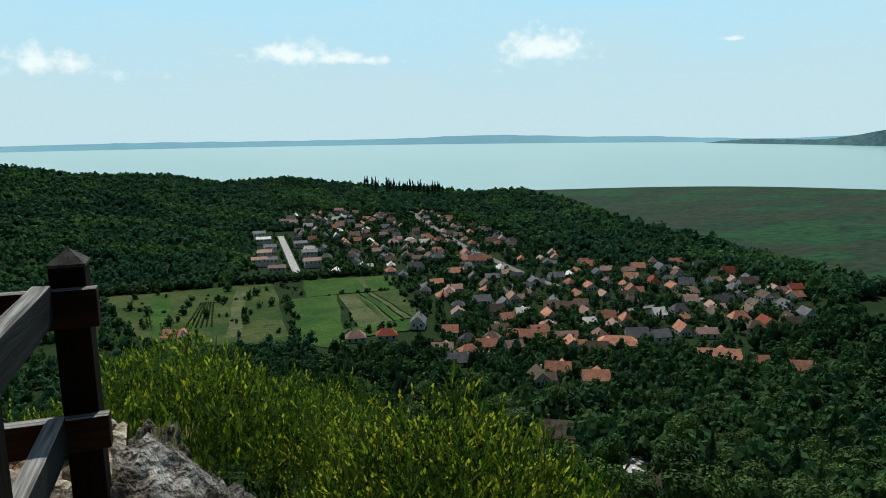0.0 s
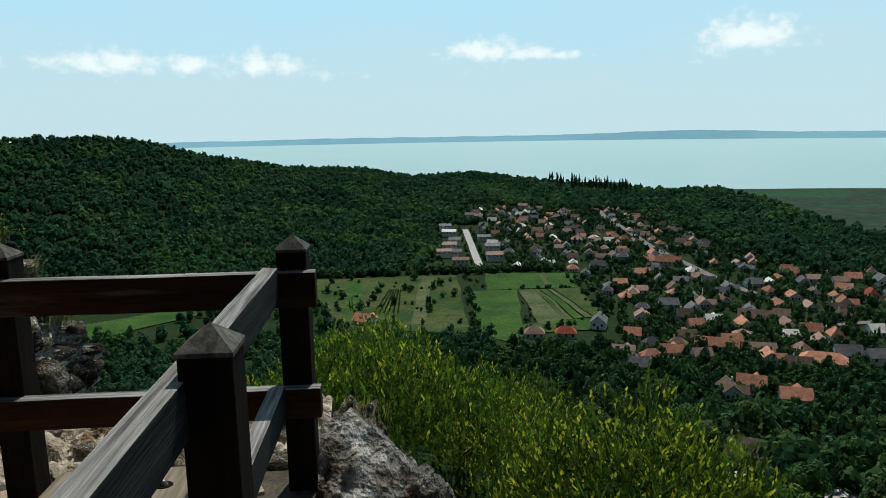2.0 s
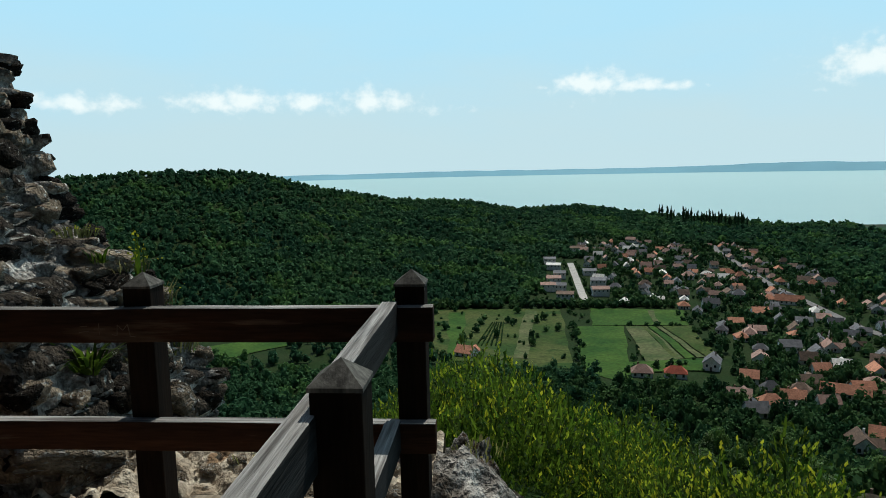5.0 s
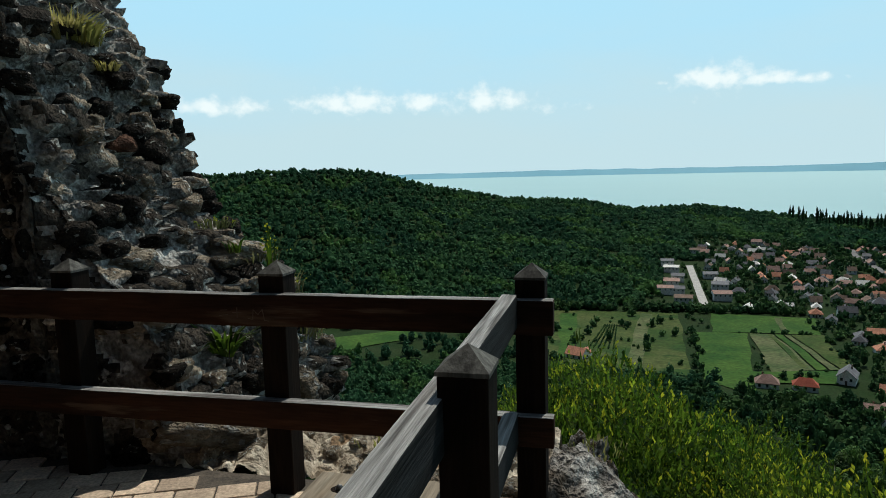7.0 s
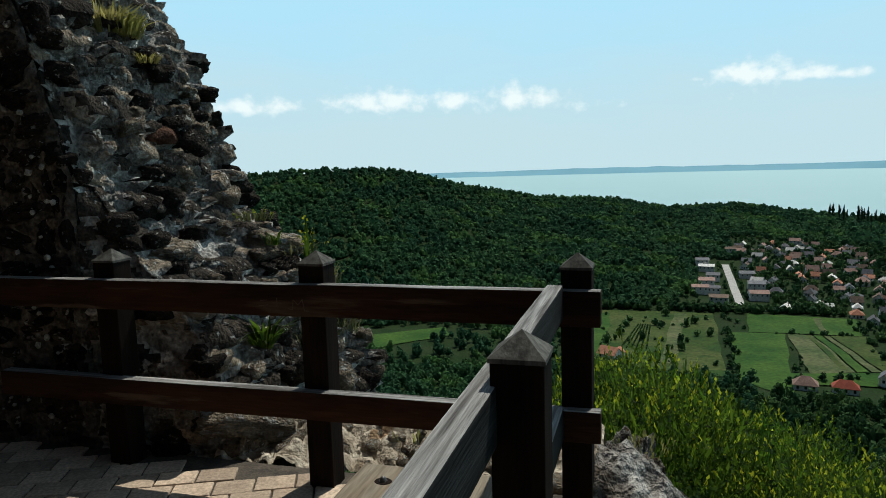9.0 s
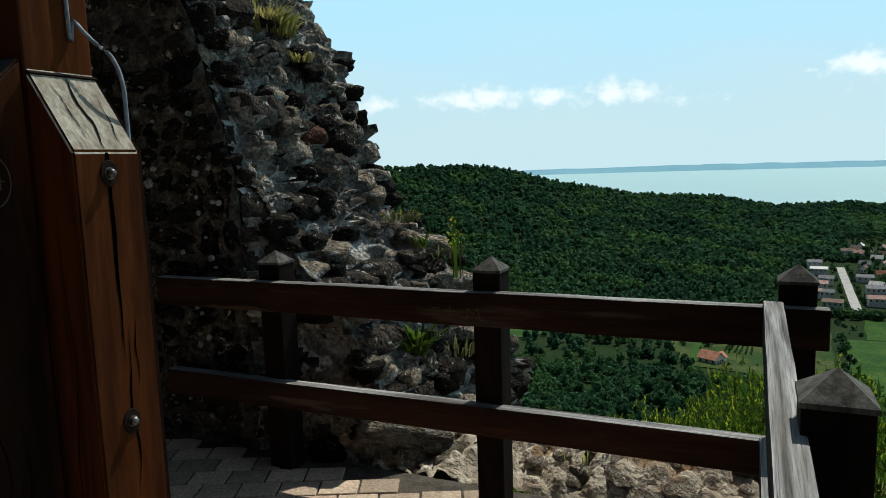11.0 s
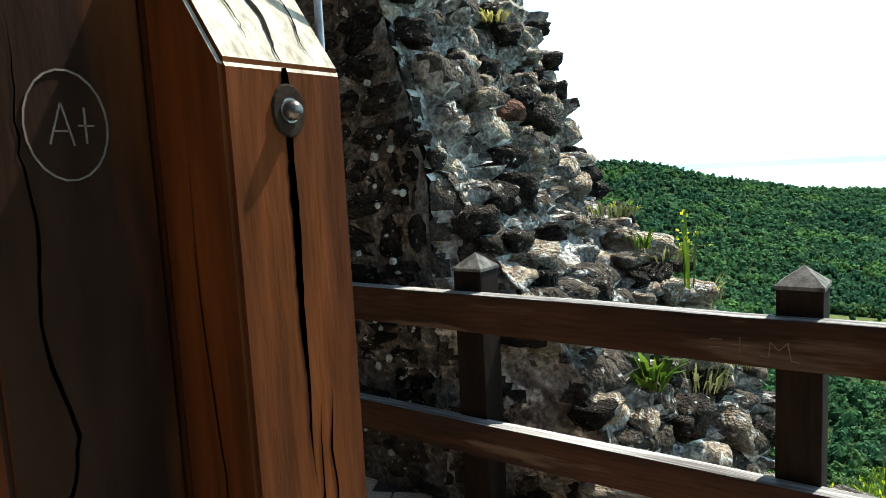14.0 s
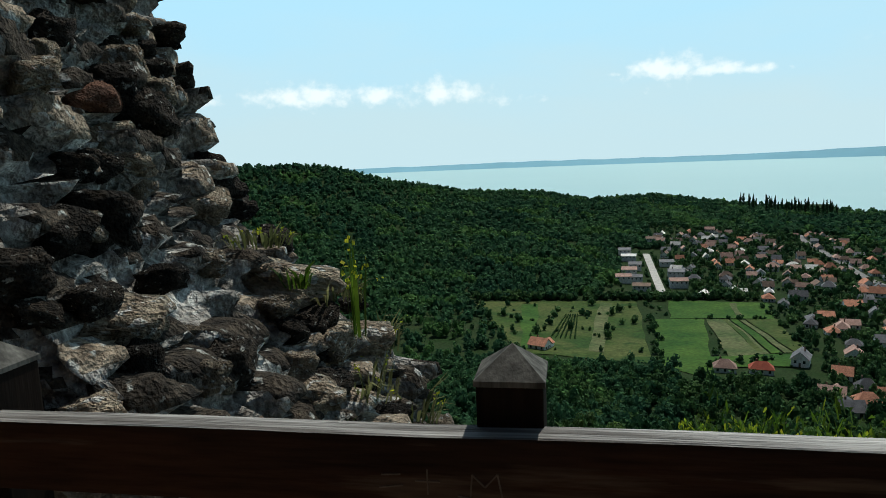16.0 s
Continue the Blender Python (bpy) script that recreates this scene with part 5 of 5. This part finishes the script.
        part("limb", tube([(0.01, 0, 0.45 + 0.07 * i), (0.2 * math.cos(a), 0.2 * math.sin(a), 0.75 + 0.06 * i), (0.38 * math.cos(a), 0.38 * math.sin(a), 0.95 + 0.08 * i)], [0.03, 0.02, 0.008], 5), M["bark"], t)
    if conifer:
        me = crown_mesh("crown", seed, 13, 1500, 0.06, M["leaf_dark"], 1.5)
        for v in me.vertices:
            f = max(0.12, 1 - (v.co.z + 1.1) / 2.6)
            v.co.x *= f * 0.9
            v.co.y *= f * 0.9
        part("crown", me, None, t, m=pose(0, 0, 1.35))
    else:
        part("crown", crown_mesh("crown", seed, 9, 1900, 0.062, M["leaf"]), None, t, m=pose(0, 0, 1.1))
    return t


def build_slope_trees():
    rnd = random.Random(31)
    kinds = [build_tree(k) for k in range(5)] + [build_tree(9, True), build_tree(10, True)]
    spots = []
    tries = 0
    while len(spots) < 290 and tries < 20000:
        tries += 1
        az, r = rnd.uniform(-30, 60) if rnd.random() < 0.35 else rnd.uniform(14, 58), 26 + 190 * rnd.random() ** 0.8
        x, y, z = polar(az, r)
        gap = 2.4 + r * 0.018
        if any((x - a) ** 2 + (y - b) ** 2 < gap * gap for a, b in spots):
            continue
        if any((x - a) ** 2 + (y - b) ** 2 < 64 for a, b in KEEP_OPEN):
            continue
        spots.append((x, y))
        s = rnd.uniform(2.2, 3.8) * (0.5 if r < 40 else 0.85 if r < 70 else 1.4)
        k = rnd.choice((0, 1, 2, 3, 4, 0, 1, 2, 3, 4, 5, 6))
        n = len(spots) - 1
        ob = kinds[n] if n < 7 else copy_thing(kinds[k], pose(x, y, z, 0, 0, rnd.uniform(0, 360)))
        ob.matrix_basis = Matrix.LocRotScale((x, y, z - 0.1 * s), Euler((0, 0, rnd.uniform(0, 6))), (s, s, s * rnd.uniform(0.9, 1.2)))


KEEP_OPEN = [(83, 150), (78, 141), (73, 131), (68, 124), (63, 114), (58, 105), (53, 96), (69, 95), (61, 84), (86, 122), (80, 112), (66, 90), (125, 227), (133, 213), (114, 221), (202, 229), (201, 218), (210, 213), (219, 202)]
build_slope_trees()


# ---- woods and garden trees further off ----
def tuft(seed, n, size):
    """A far crown: a small dark core under n leaf sprays turned every way."""
    rnd = random.Random(seed)
    core = rock_arrays(seed, 0.5, 0, 0.0)
    vs, fs = [core[0] * 0.72], [core[1]]
    base = len(core[0])
    for i in range(n):
        d = Vector((rnd.gauss(0, 1), rnd.gauss(0, 1), rnd.gauss(0.35, 0.8))).normalized()
        p = d * rnd.uniform(0.62, 1.0)
        t = (d + Vector((rnd.gauss(0, 1), rnd.gauss(0, 1), rnd.gauss(0, 1))) * 0.6).normalized().orthogonal().normalized()
        b = (t.cross(d) + d * rnd.uniform(-0.6, 0.6)).normalized()
        q = size * rnd.uniform(0.6, 1.3)
        vs.append(np.array([p + t * q, p + b * q * 0.8, p - t * q * 0.9, p - b * q]))
        fs.append(np.array([[base, base + 1, base + 2], [base, base + 2, base + 3]]))
        base += 4
    return np.concatenate(vs), np.concatenate(fs)


def leafy(seed):
    """A small crown of leaf clumps as triangle arrays."""
    me = crown_mesh("tmp", seed, 7, 77, 0.23, M["garden_far"])
    v = np.array([p.co for p in me.vertices])
    q = np.array([p.vertices[:] for p in me.polygons])
    bpy.data.meshes.remove(me)
    core = rock_arrays(seed, 0.4, 0, 0.0)
    return np.concatenate((v, core[0] * 0.62)), np.concatenate((q[:, :3], q[:, [0, 2, 3]], core[1] + len(v)))


def build_far_woods():
    rnd = random.Random(5)
    shapes = [tuft(100 + k, 14, 0.42) for k in range(14)] + [tuft(200 + k, 7, 0.56) for k in range(14)] + [leafy(300 + k) for k in range(14)]
    rows = []

    def tree(x, y, s, tall=1.0):
        z = land(x, y)
        if z > LAKE + 0.3:
            rows.append((rnd.randrange(14) + (14 if y > 640 else 28 if math.hypot(x, y) < 400 else 0), x, y, z + s * 0.75 * tall, s, s * rnd.uniform(0.85, 1.15), s * tall, rnd.uniform(0, 6)))

    for i in range(24000):                                  # wooded ridge
        az = rnd.uniform(-46, 19)
        foot = 445 if az < -8 else 470 if az < 1 else 480 + (az - 1) * 24
        r = foot + (1150 - foot) * rnd.random() ** 0.85
        if r > table(CREST, az)[0] + 50:
            continue
        x, y, _ = polar(az, r)
        if 84 < x < 272 and 490 < y < 835 or any(abs(x - a) < 7 and abs(y - b) < 7 for a, b in HOUSE_SPOTS) or abs(x - 66) < 26 and 495 < y < 700 or -70 < x < 126 and y < 486:
            continue
        tree(x, y, rnd.choice((rnd.uniform(1.6, 3.0), rnd.uniform(2.4, 4.4))), rnd.uniform(0.8, 1.3))
    for i in range(2900):                                  # wood between village and marsh
        y = rnd.uniform(300, 1100)
        edge = 405 + (y - 340) * 0.14
        x = rnd.uniform(360 if y < 440 else 282, edge)
        tree(x + rnd.gauss(0, 5), y, rnd.uniform(2.6, 4.8), rnd.uniform(0.9, 1.3))
    for i in range(700):                                   # shore wood
        az = rnd.uniform(11, 20)
        x, y, _ = polar(az, rnd.uniform(860, 1130))
        tree(x, y, rnd.uniform(3.5, 5.5), rnd.uniform(0.9, 1.4))
    for i in range(1500):                                  # wood below the clearing and between hill and fields
        az, r = rnd.uniform(-42, 8), rnd.uniform(215, 330)
        x, y, _ = polar(az, r)
        if -186 < x < -118 and 346 < y < 406 or x > -32 and y > 322:
            continue
        tree(x, y, rnd.uniform(2.2, 3.8), rnd.uniform(0.9, 1.2))
    for i in range(600):
        az, r = rnd.uniform(-44, -4), rnd.uniform(300, 490)
        x, y, _ = polar(az, r)
        if -186 < x < -118 and 346 < y < 406 or x > -32 - (y - 343) * 0.29 and y > 336:
            continue
        tree(x, y, rnd.uniform(2.4, 4), rnd.uniform(0.9, 1.2))
    v, f = scatter(shapes, rows)
    ob = new("woodland", arrays_mesh("woodland", v, f, M["wood_far"]))
    tagged(ob, "dense dark green woodland over the ridge and shore, blued for haze", "woodland", kind="stuff")
    rows.clear()
    for i in range(4600):                                  # gardens of the village
        x, y = rnd.uniform(40, 385), rnd.uniform(215, 860)
        az = math.degrees(math.atan2(x, y))
        if y > 450 and x > 285 or (x < 104 + (y - 296) * 0.12 and 296 < y < 484) or az > 51 or x < 84 and y > 484:
            continue
        if any(abs(x - a) < 4.6 and abs(y - b) < 4.8 for a, b in HOUSE_SPOTS) or abs(x - 215 - max(0, y - 560) * 0.11) < 6 and y > 400:
            continue
        tree(x, y, rnd.choice((rnd.uniform(1.0, 2.2), rnd.uniform(1.8, 3.6))), rnd.uniform(0.9, 1.5))
    for i in range(64):                                    # orchard
        x, y = rnd.uniform(-60, 44), rnd.uniform(335, 476)
        tree(x, y, rnd.choice((rnd.uniform(0.8, 1.5), rnd.uniform(1.5, 3.2))), rnd.uniform(0.9, 1.3))
    for (x0, y0), (x1, y1), n in (((58, 428), (116, 428), 12), ((45, 427), (38, 324), 26), ((76, 426), (70, 344), 7), ((118, 470), (111, 350), 30), ((60, 322), (108, 350), 16), ((44, 480), (58, 430), 10), ((-66, 478), (-30, 345), 30)):
        for i in range(n):                                 # bushes along the field edges
            q = rnd.random()
            tree(x0 + (x1 - x0) * q + rnd.gauss(0, 1.6), y0 + (y1 - y0) * q + rnd.gauss(0, 1.6), rnd.uniform(0.7, 2.4), 1.0)
    for i in range(420):                                   # slender dark conifers among the houses
        x, y = rnd.uniform(95, 350), rnd.uniform(255, 800)
        if y > 450 and x > 285 or x < 126 and y < 490 or any(abs(x - a) < 6 and abs(y - b) < 6 for a, b in HOUSE_SPOTS):
            continue
        tree(x, y, rnd.uniform(0.9, 1.5), rnd.uniform(2.2, 3.4))
    for i in range(90):                                    # street trees
        y = rnd.uniform(515, 680)
        tree(62 + (y - 508) * 0.036 + rnd.choice((-1, 1)) * rnd.choice((rnd.uniform(5, 7), rnd.uniform(24, 30))), y, rnd.uniform(1.0, 2.2), 1.2)
    for i in range(220):                                   # hedge above the fields
        x = rnd.uniform(-72, 122)
        tree(x, 488 + rnd.uniform(-5, 8), rnd.uniform(1.8, 3.4), 1.1)
    for i in range(1500):                                  # foot of the castle hill, right
        az, r = rnd.uniform(26, 68), rnd.uniform(130, 300)
        x, y, _ = polar(az, r)
        if any((x - a) ** 2 + (y - b) ** 2 < 62 for a, b in HOUSE_SPOTS + KEEP_OPEN) or az < 36 and r > 215:
            continue
        tree(x, y, rnd.uniform(2.6, 5.2), rnd.uniform(0.9, 1.3))
    for i in range(1500):                                  # thick gardens between hill and houses
        x, y = rnd.uniform(-20, 190), rnd.uniform(170, 330)
        if y > 296 and x < 112 or math.degrees(math.atan2(x, y)) > 40:
            continue
        if any(abs(x - a) < 4.8 and abs(y - b) < 4.8 for a, b in HOUSE_SPOTS + KEEP_OPEN):
            continue
        tree(x, y, rnd.uniform(1.8, 3.4), rnd.uniform(0.9, 1.4))
    for i in range(520):                                   # thicket on the castle slope behind the broom
        az, r = rnd.uniform(-36, 8), rnd.uniform(80, 218)
        x, y, _ = polar(az, r)
        tree(x, y, rnd.uniform(1.8, 3.6), rnd.uniform(0.9, 1.2))
    for i in range(500):                                   # dark wood at the right-hand foot of the hill
        az, r = rnd.uniform(44, 66), rnd.uniform(180, 420)
        x, y, _ = polar(az, r)
        if any((x - a) ** 2 + (y - b) ** 2 < 100 for a, b in HOUSE_SPOTS):
            continue
        tree(x, y, rnd.uniform(3, 5), rnd.uniform(1, 1.4))
    v, f = scatter(shapes, rows)
    ob = new("garden_trees", arrays_mesh("garden_trees", v, f, M["garden_far"]))
    tagged(ob, "dark green garden and orchard trees round the houses", "trees", kind="stuff")


# ---- houses ----
STREET = [(62 + (y - 508) * 0.036 + side * (14 + 3 * (k * 7 % 3)), y + 9 * side + 5 * (k * 5 % 3), "gpgwgb"[(k + side) % 6]) for side in (-1, 1) for k, y in enumerate(range(524, 690, 30))]
UPPER = STREET + [(38, 548, "p"), (79, 735, "b"), (128, 805, "o"), (153, 823, "p"), (162, 742, "o"), (140, 746, "p"), (134, 646, "p"), (198, 750, "b"), (137, 525, "b"), (145, 484, "g"), (203, 627, "o"),
         (256, 819, "p"), (174, 515, "g"), (154, 538, "b"), (202, 495, "o"), (167, 454, "o"), (142, 400, "p"), (262, 567, "g"), (160, 600, "p"), (180, 680, "b"), (108, 660, "g")]
LOWER = [(213, 363, "o"), (248, 359, "o"), (218, 272, "o"), (268, 446, "o"), (271, 425, "p"), (185, 335, "b"), (172, 323, "o"), (141, 287, "o"), (152, 296, "o"), (158, 280, "p"),
         (152, 264, "o"), (172, 258, "o"), (188, 267, "g"), (198, 263, "g"), (103, 265, "o"), (111, 311, "o"), (190, 289, "p"), (228, 420, "g"), (80, 316, "r"), (65, 317, "p"),
         (101, 332, "g"), (-18, 354, "o"), (125, 227, "o"), (133, 213, "o"), (114, 221, "b"), (202, 229, "o"), (210, 215, "o"), (219, 202, "o"), (128, 345, "p"), (150, 365, "g"), (172, 412, "b")]
MARSHSIDE = [(257, 295, "b"), (262, 283, "o"), (268, 270, "r"), (276, 263, "b"), (341, 382, "r"), (344, 414, "g"), (306, 409, "g"), (306, 391, "b"), (276, 376, "r"), (294, 366, "g"),
             (314, 345, "g"), (341, 363, "g"), (283, 318, "g"), (293, 305, "b"), (299, 291, "g"), (346, 328, "r"), (304, 279, "g"), (312, 317, "b"), (328, 350, "b"), (262, 322, "p"), (240, 303, "g"), (250, 390, "b")]
HOUSES = UPPER + LOWER + MARSHSIDE
HOUSE_SPOTS = [(x, y) for x, y, _ in HOUSES]
ROOFS = {"o": ("roof_o", "orange"), "r": ("roof_r", "red"), "b": ("roof_b", "brown"), "g": ("roof_g", "grey"), "p": ("roof_p", "faded pink"), "w": ("plaster", "whitewashed")}


def gable_roof(w, d, z, rise, hip):
    """Tiled roof over a w by d body, its ridge along y, the ends clipped back by hip."""
    e, t, k = 0.5, 0.25, rise / (w / 2)
    bm = bmesh.new()
    rows = []
    for lift in (0.0, t):
        y = d / 2 + 0.4
        rows.append([bm.verts.new(c) for c in ((-w / 2 - e, -y, z - e * k + lift), (w / 2 + e, -y, z - e * k + lift), (w / 2 + e, y, z - e * k + lift), (-w / 2 - e, y, z - e * k + lift),
                                               (0, -y + hip, z + rise + lift), (0, y - hip, z + rise + lift))])
    for r in rows:
        for f in ((0, 1, 4), (1, 2, 5, 4), (2, 3, 5), (3, 0, 4, 5)):
            if hip or len(f) == 4:
                bm.faces.new([r[i] for i in f])
    if hip:
        for i in range(4):
            bm.faces.new((rows[0][i], rows[0][(i + 1) % 4], rows[1][(i + 1) % 4], rows[1][i]))
    else:
        for a, b in ((0, 4), (4, 1), (1, 2), (2, 5), (5, 3), (3, 0)):
            bm.faces.new((rows[0][a], rows[0][b], rows[1][b], rows[1][a]))
    bmesh.ops.recalc_face_normals(bm, faces=bm.faces[:])
    return bm


def build_house(w, d, wall_h, roof_h, roof, colour, x, y, turn, form="gable"):
    """form: gable, hip, or wing for a lower cross wing on one long side."""
    shape = {"gable": "gable", "hip": "hipped", "wing": "cross-gabled"}[form]
    h = thing("house", (x, y, land(x, y) - 0.4), f"plastered village house with {colour} tiled {shape} roof", "house", "village houses", turn)
    hip = w * 0.5 if form == "hip" else 0.0
    if hip:
        part("wall", box(-w / 2, w / 2, -d / 2, d / 2, -1, wall_h), M["plaster"], h)
    else:
        part("wall", prism([(-w / 2, -1), (w / 2, -1), (w / 2, wall_h), (0, wall_h + roof_h * 0.96), (-w / 2, wall_h)], d, pose(0, -d / 2, 0)), M["plaster"], h)
    r = part("roof", gable_roof(w, d, wall_h, roof_h, hip), M[roof], h)
    part("chimney", box(w * 0.18 - 0.3, w * 0.18 + 0.3, d * 0.2 - 0.3, d * 0.2 + 0.3, wall_h + roof_h * 0.3, wall_h + roof_h + 0.9, 0.03), M["roof_b" if roof != "roof_b" else "plaster"], r)
    if form == "wing":
        ww, reach = w * 0.72, w / 2 + 3.2
        rise = roof_h * 0.72
        turned = pose(0, -d * 0.18, 0, 0, 0, 90)
        part("wing_wall", prism([(-ww / 2, -1), (ww / 2, -1), (ww / 2, wall_h - 0.2), (0, wall_h - 0.2 + rise * 0.96), (-ww / 2, wall_h - 0.2)], reach, pose(0, -reach, 0)), M["plaster"], h, m=turned)
        part("wing_roof", gable_roof(ww, reach, wall_h - 0.2, rise, 0.0), M[roof], h, m=turned @ pose(0, -reach / 2, 0))
        part("window", box(-0.6, 0.6, -reach - 0.06, -reach + 0.06, 1.2, 2.5), M["glass"], h, m=turned)
    for sx in (-1, 1):
        n = max(2, int(d / 3))
        for i in range(n):
            yy = -d / 2 + d * (i + 0.5) / n
            if form == "wing" and sx == 1 and abs(yy + d * 0.18) < w * 0.36 + 0.6:
                continue
            part("window", box(sx * w / 2 - 0.06, sx * w / 2 + 0.06, yy - 0.5, yy + 0.5, wall_h - 1.9, wall_h - 0.6), M["glass"], h)
    for sy in (-1, 1):
        for xx in (-w / 4, w / 4):
            part("window", box(xx - 0.5, xx + 0.5, sy * d / 2 - 0.06, sy * d / 2 + 0.06, wall_h - 1.9, wall_h - 0.6), M["glass"], h)
    part("door", box(-0.45, 0.45, -d / 2 - 0.06, -d / 2 + 0.06, 0.4, 2.5), M["roof_b"], h)
    return h


def build_village():
    rnd = random.Random(8)
    for i, (x, y, c) in enumerate(HOUSES):
        far = y > 440
        w, d = rnd.uniform(5.8, 7.4), rnd.uniform(7.5, 11)
        turn = rnd.choice((-12, 78, 70, -20, 85)) + rnd.uniform(-10, 10)
        if x < 83 and y > 500:
            turn, w, d = 88 + rnd.uniform(-7, 7), rnd.uniform(8.5, 14), rnd.uniform(9, 13)
        if (x, y) in ((202, 495), (172, 258), (141, 287), (185, 335), (202, 229)):
            w, d, turn = 8.5, 18, 62
        roof, colour = ROOFS[c]
        street = x < 83 and y > 500
        build_house(w, d, rnd.uniform(4.2, 6.2) if street else rnd.choice((3.0, 3.2, 4.2)), 1.5 if street else rnd.uniform(2.4, 3.6), roof, colour, x, y, turn, "gable" if street else rnd.choice(("gable", "gable", "hip", "wing", "wing")))
    for i in range(620):                                   # smaller houses in the gardens between
        x, y = rnd.uniform(85, 345), rnd.uniform(255, 820)
        az = math.degrees(math.atan2(x, y))
        if y > 450 and x > 275 or (x < 126 and 295 < y < 490) or az > 47 or az < 6:
            continue
        if any((x - a) ** 2 + (y - b) ** 2 < 120 for a, b in HOUSE_SPOTS) or abs(x - 217) < 8:
            continue
        HOUSE_SPOTS.append((x, y))
        roof, colour = ROOFS[rnd.choice("oobbgggpppw")]
        build_house(rnd.uniform(5.5, 7.5), rnd.uniform(7, 10), 2.9, rnd.uniform(2.2, 3.2), roof, colour, x, y, rnd.choice((-12, 78)) + rnd.uniform(-15, 15), rnd.choice(("gable", "gable", "hip", "wing")))
    b = build_house(7, 13, 3.6, 3.0, "thatch", "thatched", 83, 149.5, 62, "hip")
    tagged(b, "old white-walled barn with a brown thatched roof", "barn")
    build_house(4.4, 6, 2.4, 1.6, "roof_b", "brown", 70, 96, 62)


build_village()
build_far_woods()


# ---- vine rows in the meadow ----
def build_vineyard():
    rnd = random.Random(41)
    shapes = [leafy(500 + k) for k in range(4)]
    t = thing("vineyard", (-5, 405, land(-5, 405)), "small vineyard of dark green rows in the meadow", "vineyard")
    for i in range(6):
        rows = []
        for j in range(22):
            q = j / 21
            x, y = -13 + 2.6 * i + (8 - 1.2 * i) * q, 376 + 62 * q
            r = rnd.uniform(0.55, 0.85)
            rows.append((j % 4, x + 5, y - 405, land(x, y) - land(-5, 405) + 0.6, r, 1.6, 0.9, rnd.uniform(-0.2, 0.2)))
        v, f = scatter(shapes, rows)
        tagged(part("vine_hedge", arrays_mesh("vine_hedge", v, f, M["garden_far"]), None, t), kind="stuff")


build_vineyard()


# ---- bare shrubs at the edge of the broom ----
def build_bare_shrub(x, y, h, seed):
    rnd = random.Random(seed)
    t = thing("bare_shrub", (x, y, land(x, y)), "leafless pale grey shrub on the slope", "shrub", "bare shrubs on the slope")
    for i in range(9):
        a, lean = rnd.uniform(0, 6.28), rnd.uniform(0.15, 0.45)
        d = Vector((math.cos(a) * lean, math.sin(a) * lean, 1)) * h * rnd.uniform(0.7, 1.05)
        pts = [Vector((0, 0, -0.1)), d * 0.45 + Vector((0, 0, 0.06)), d]
        part("stem", tube(pts, [0.016, 0.011, 0.004], 5), M["dead"], t)
        for k in range(4):
            p = d * rnd.uniform(0.4, 0.85)
            e = p + (d.normalized() + Vector((rnd.gauss(0, 0.5), rnd.gauss(0, 0.5), 0.2))) * h * rnd.uniform(0.12, 0.26)
            part("twig", tube([p, (p + e) / 2 + Vector((0, 0, 0.02)), e], [0.006, 0.005, 0.002], 4), M["dead"], t)


for spot in ((2.5, 7.9, 1.5, 1), (3.2, 7.5, 1.7, 2), (2.0, 9.2, 1.5, 3)):
    build_bare_shrub(*spot)


# ---- a row of poplars on the lake shore ----
def build_poplars():
    rnd = random.Random(17)
    first = None
    for i in range(30):
        az = 12.7 + 6.6 * (i + rnd.uniform(-0.3, 0.3)) / 30
        if 5 < i < 8 or i == 2:
            continue
        x, y, z = polar(az, rnd.uniform(1050, 1085))
        z = max(z, LAKE)
        s = rnd.uniform(0.75, 1.15)
        if first is None:
            first = thing("poplar_tree", (x, y, z), "tall dark columnar poplar on the lake shore", "tree", "row of poplars")
            part("trunk", tube([(0, 0, -1), (0, 0, 6), (0, 0, 20)], [0.5, 0.4, 0.1], 6), M["bark"], first)
            me = crown_mesh("crown", 3, 12, 260, 0.2, M["leaf_dark"], 1.2)
            for v in me.vertices:
                v.co = Vector((v.co.x * 2.6 * (1.15 - 0.5 * max(0, v.co.z)), v.co.y * 2.6, v.co.z * 9 + 12))
            part("crown", me, None, first)
        else:
            ob = copy_thing(first, pose(x, y, z, 0, 0, rnd.uniform(0, 360)))
            ob.scale = (s, s, s)


build_poplars()
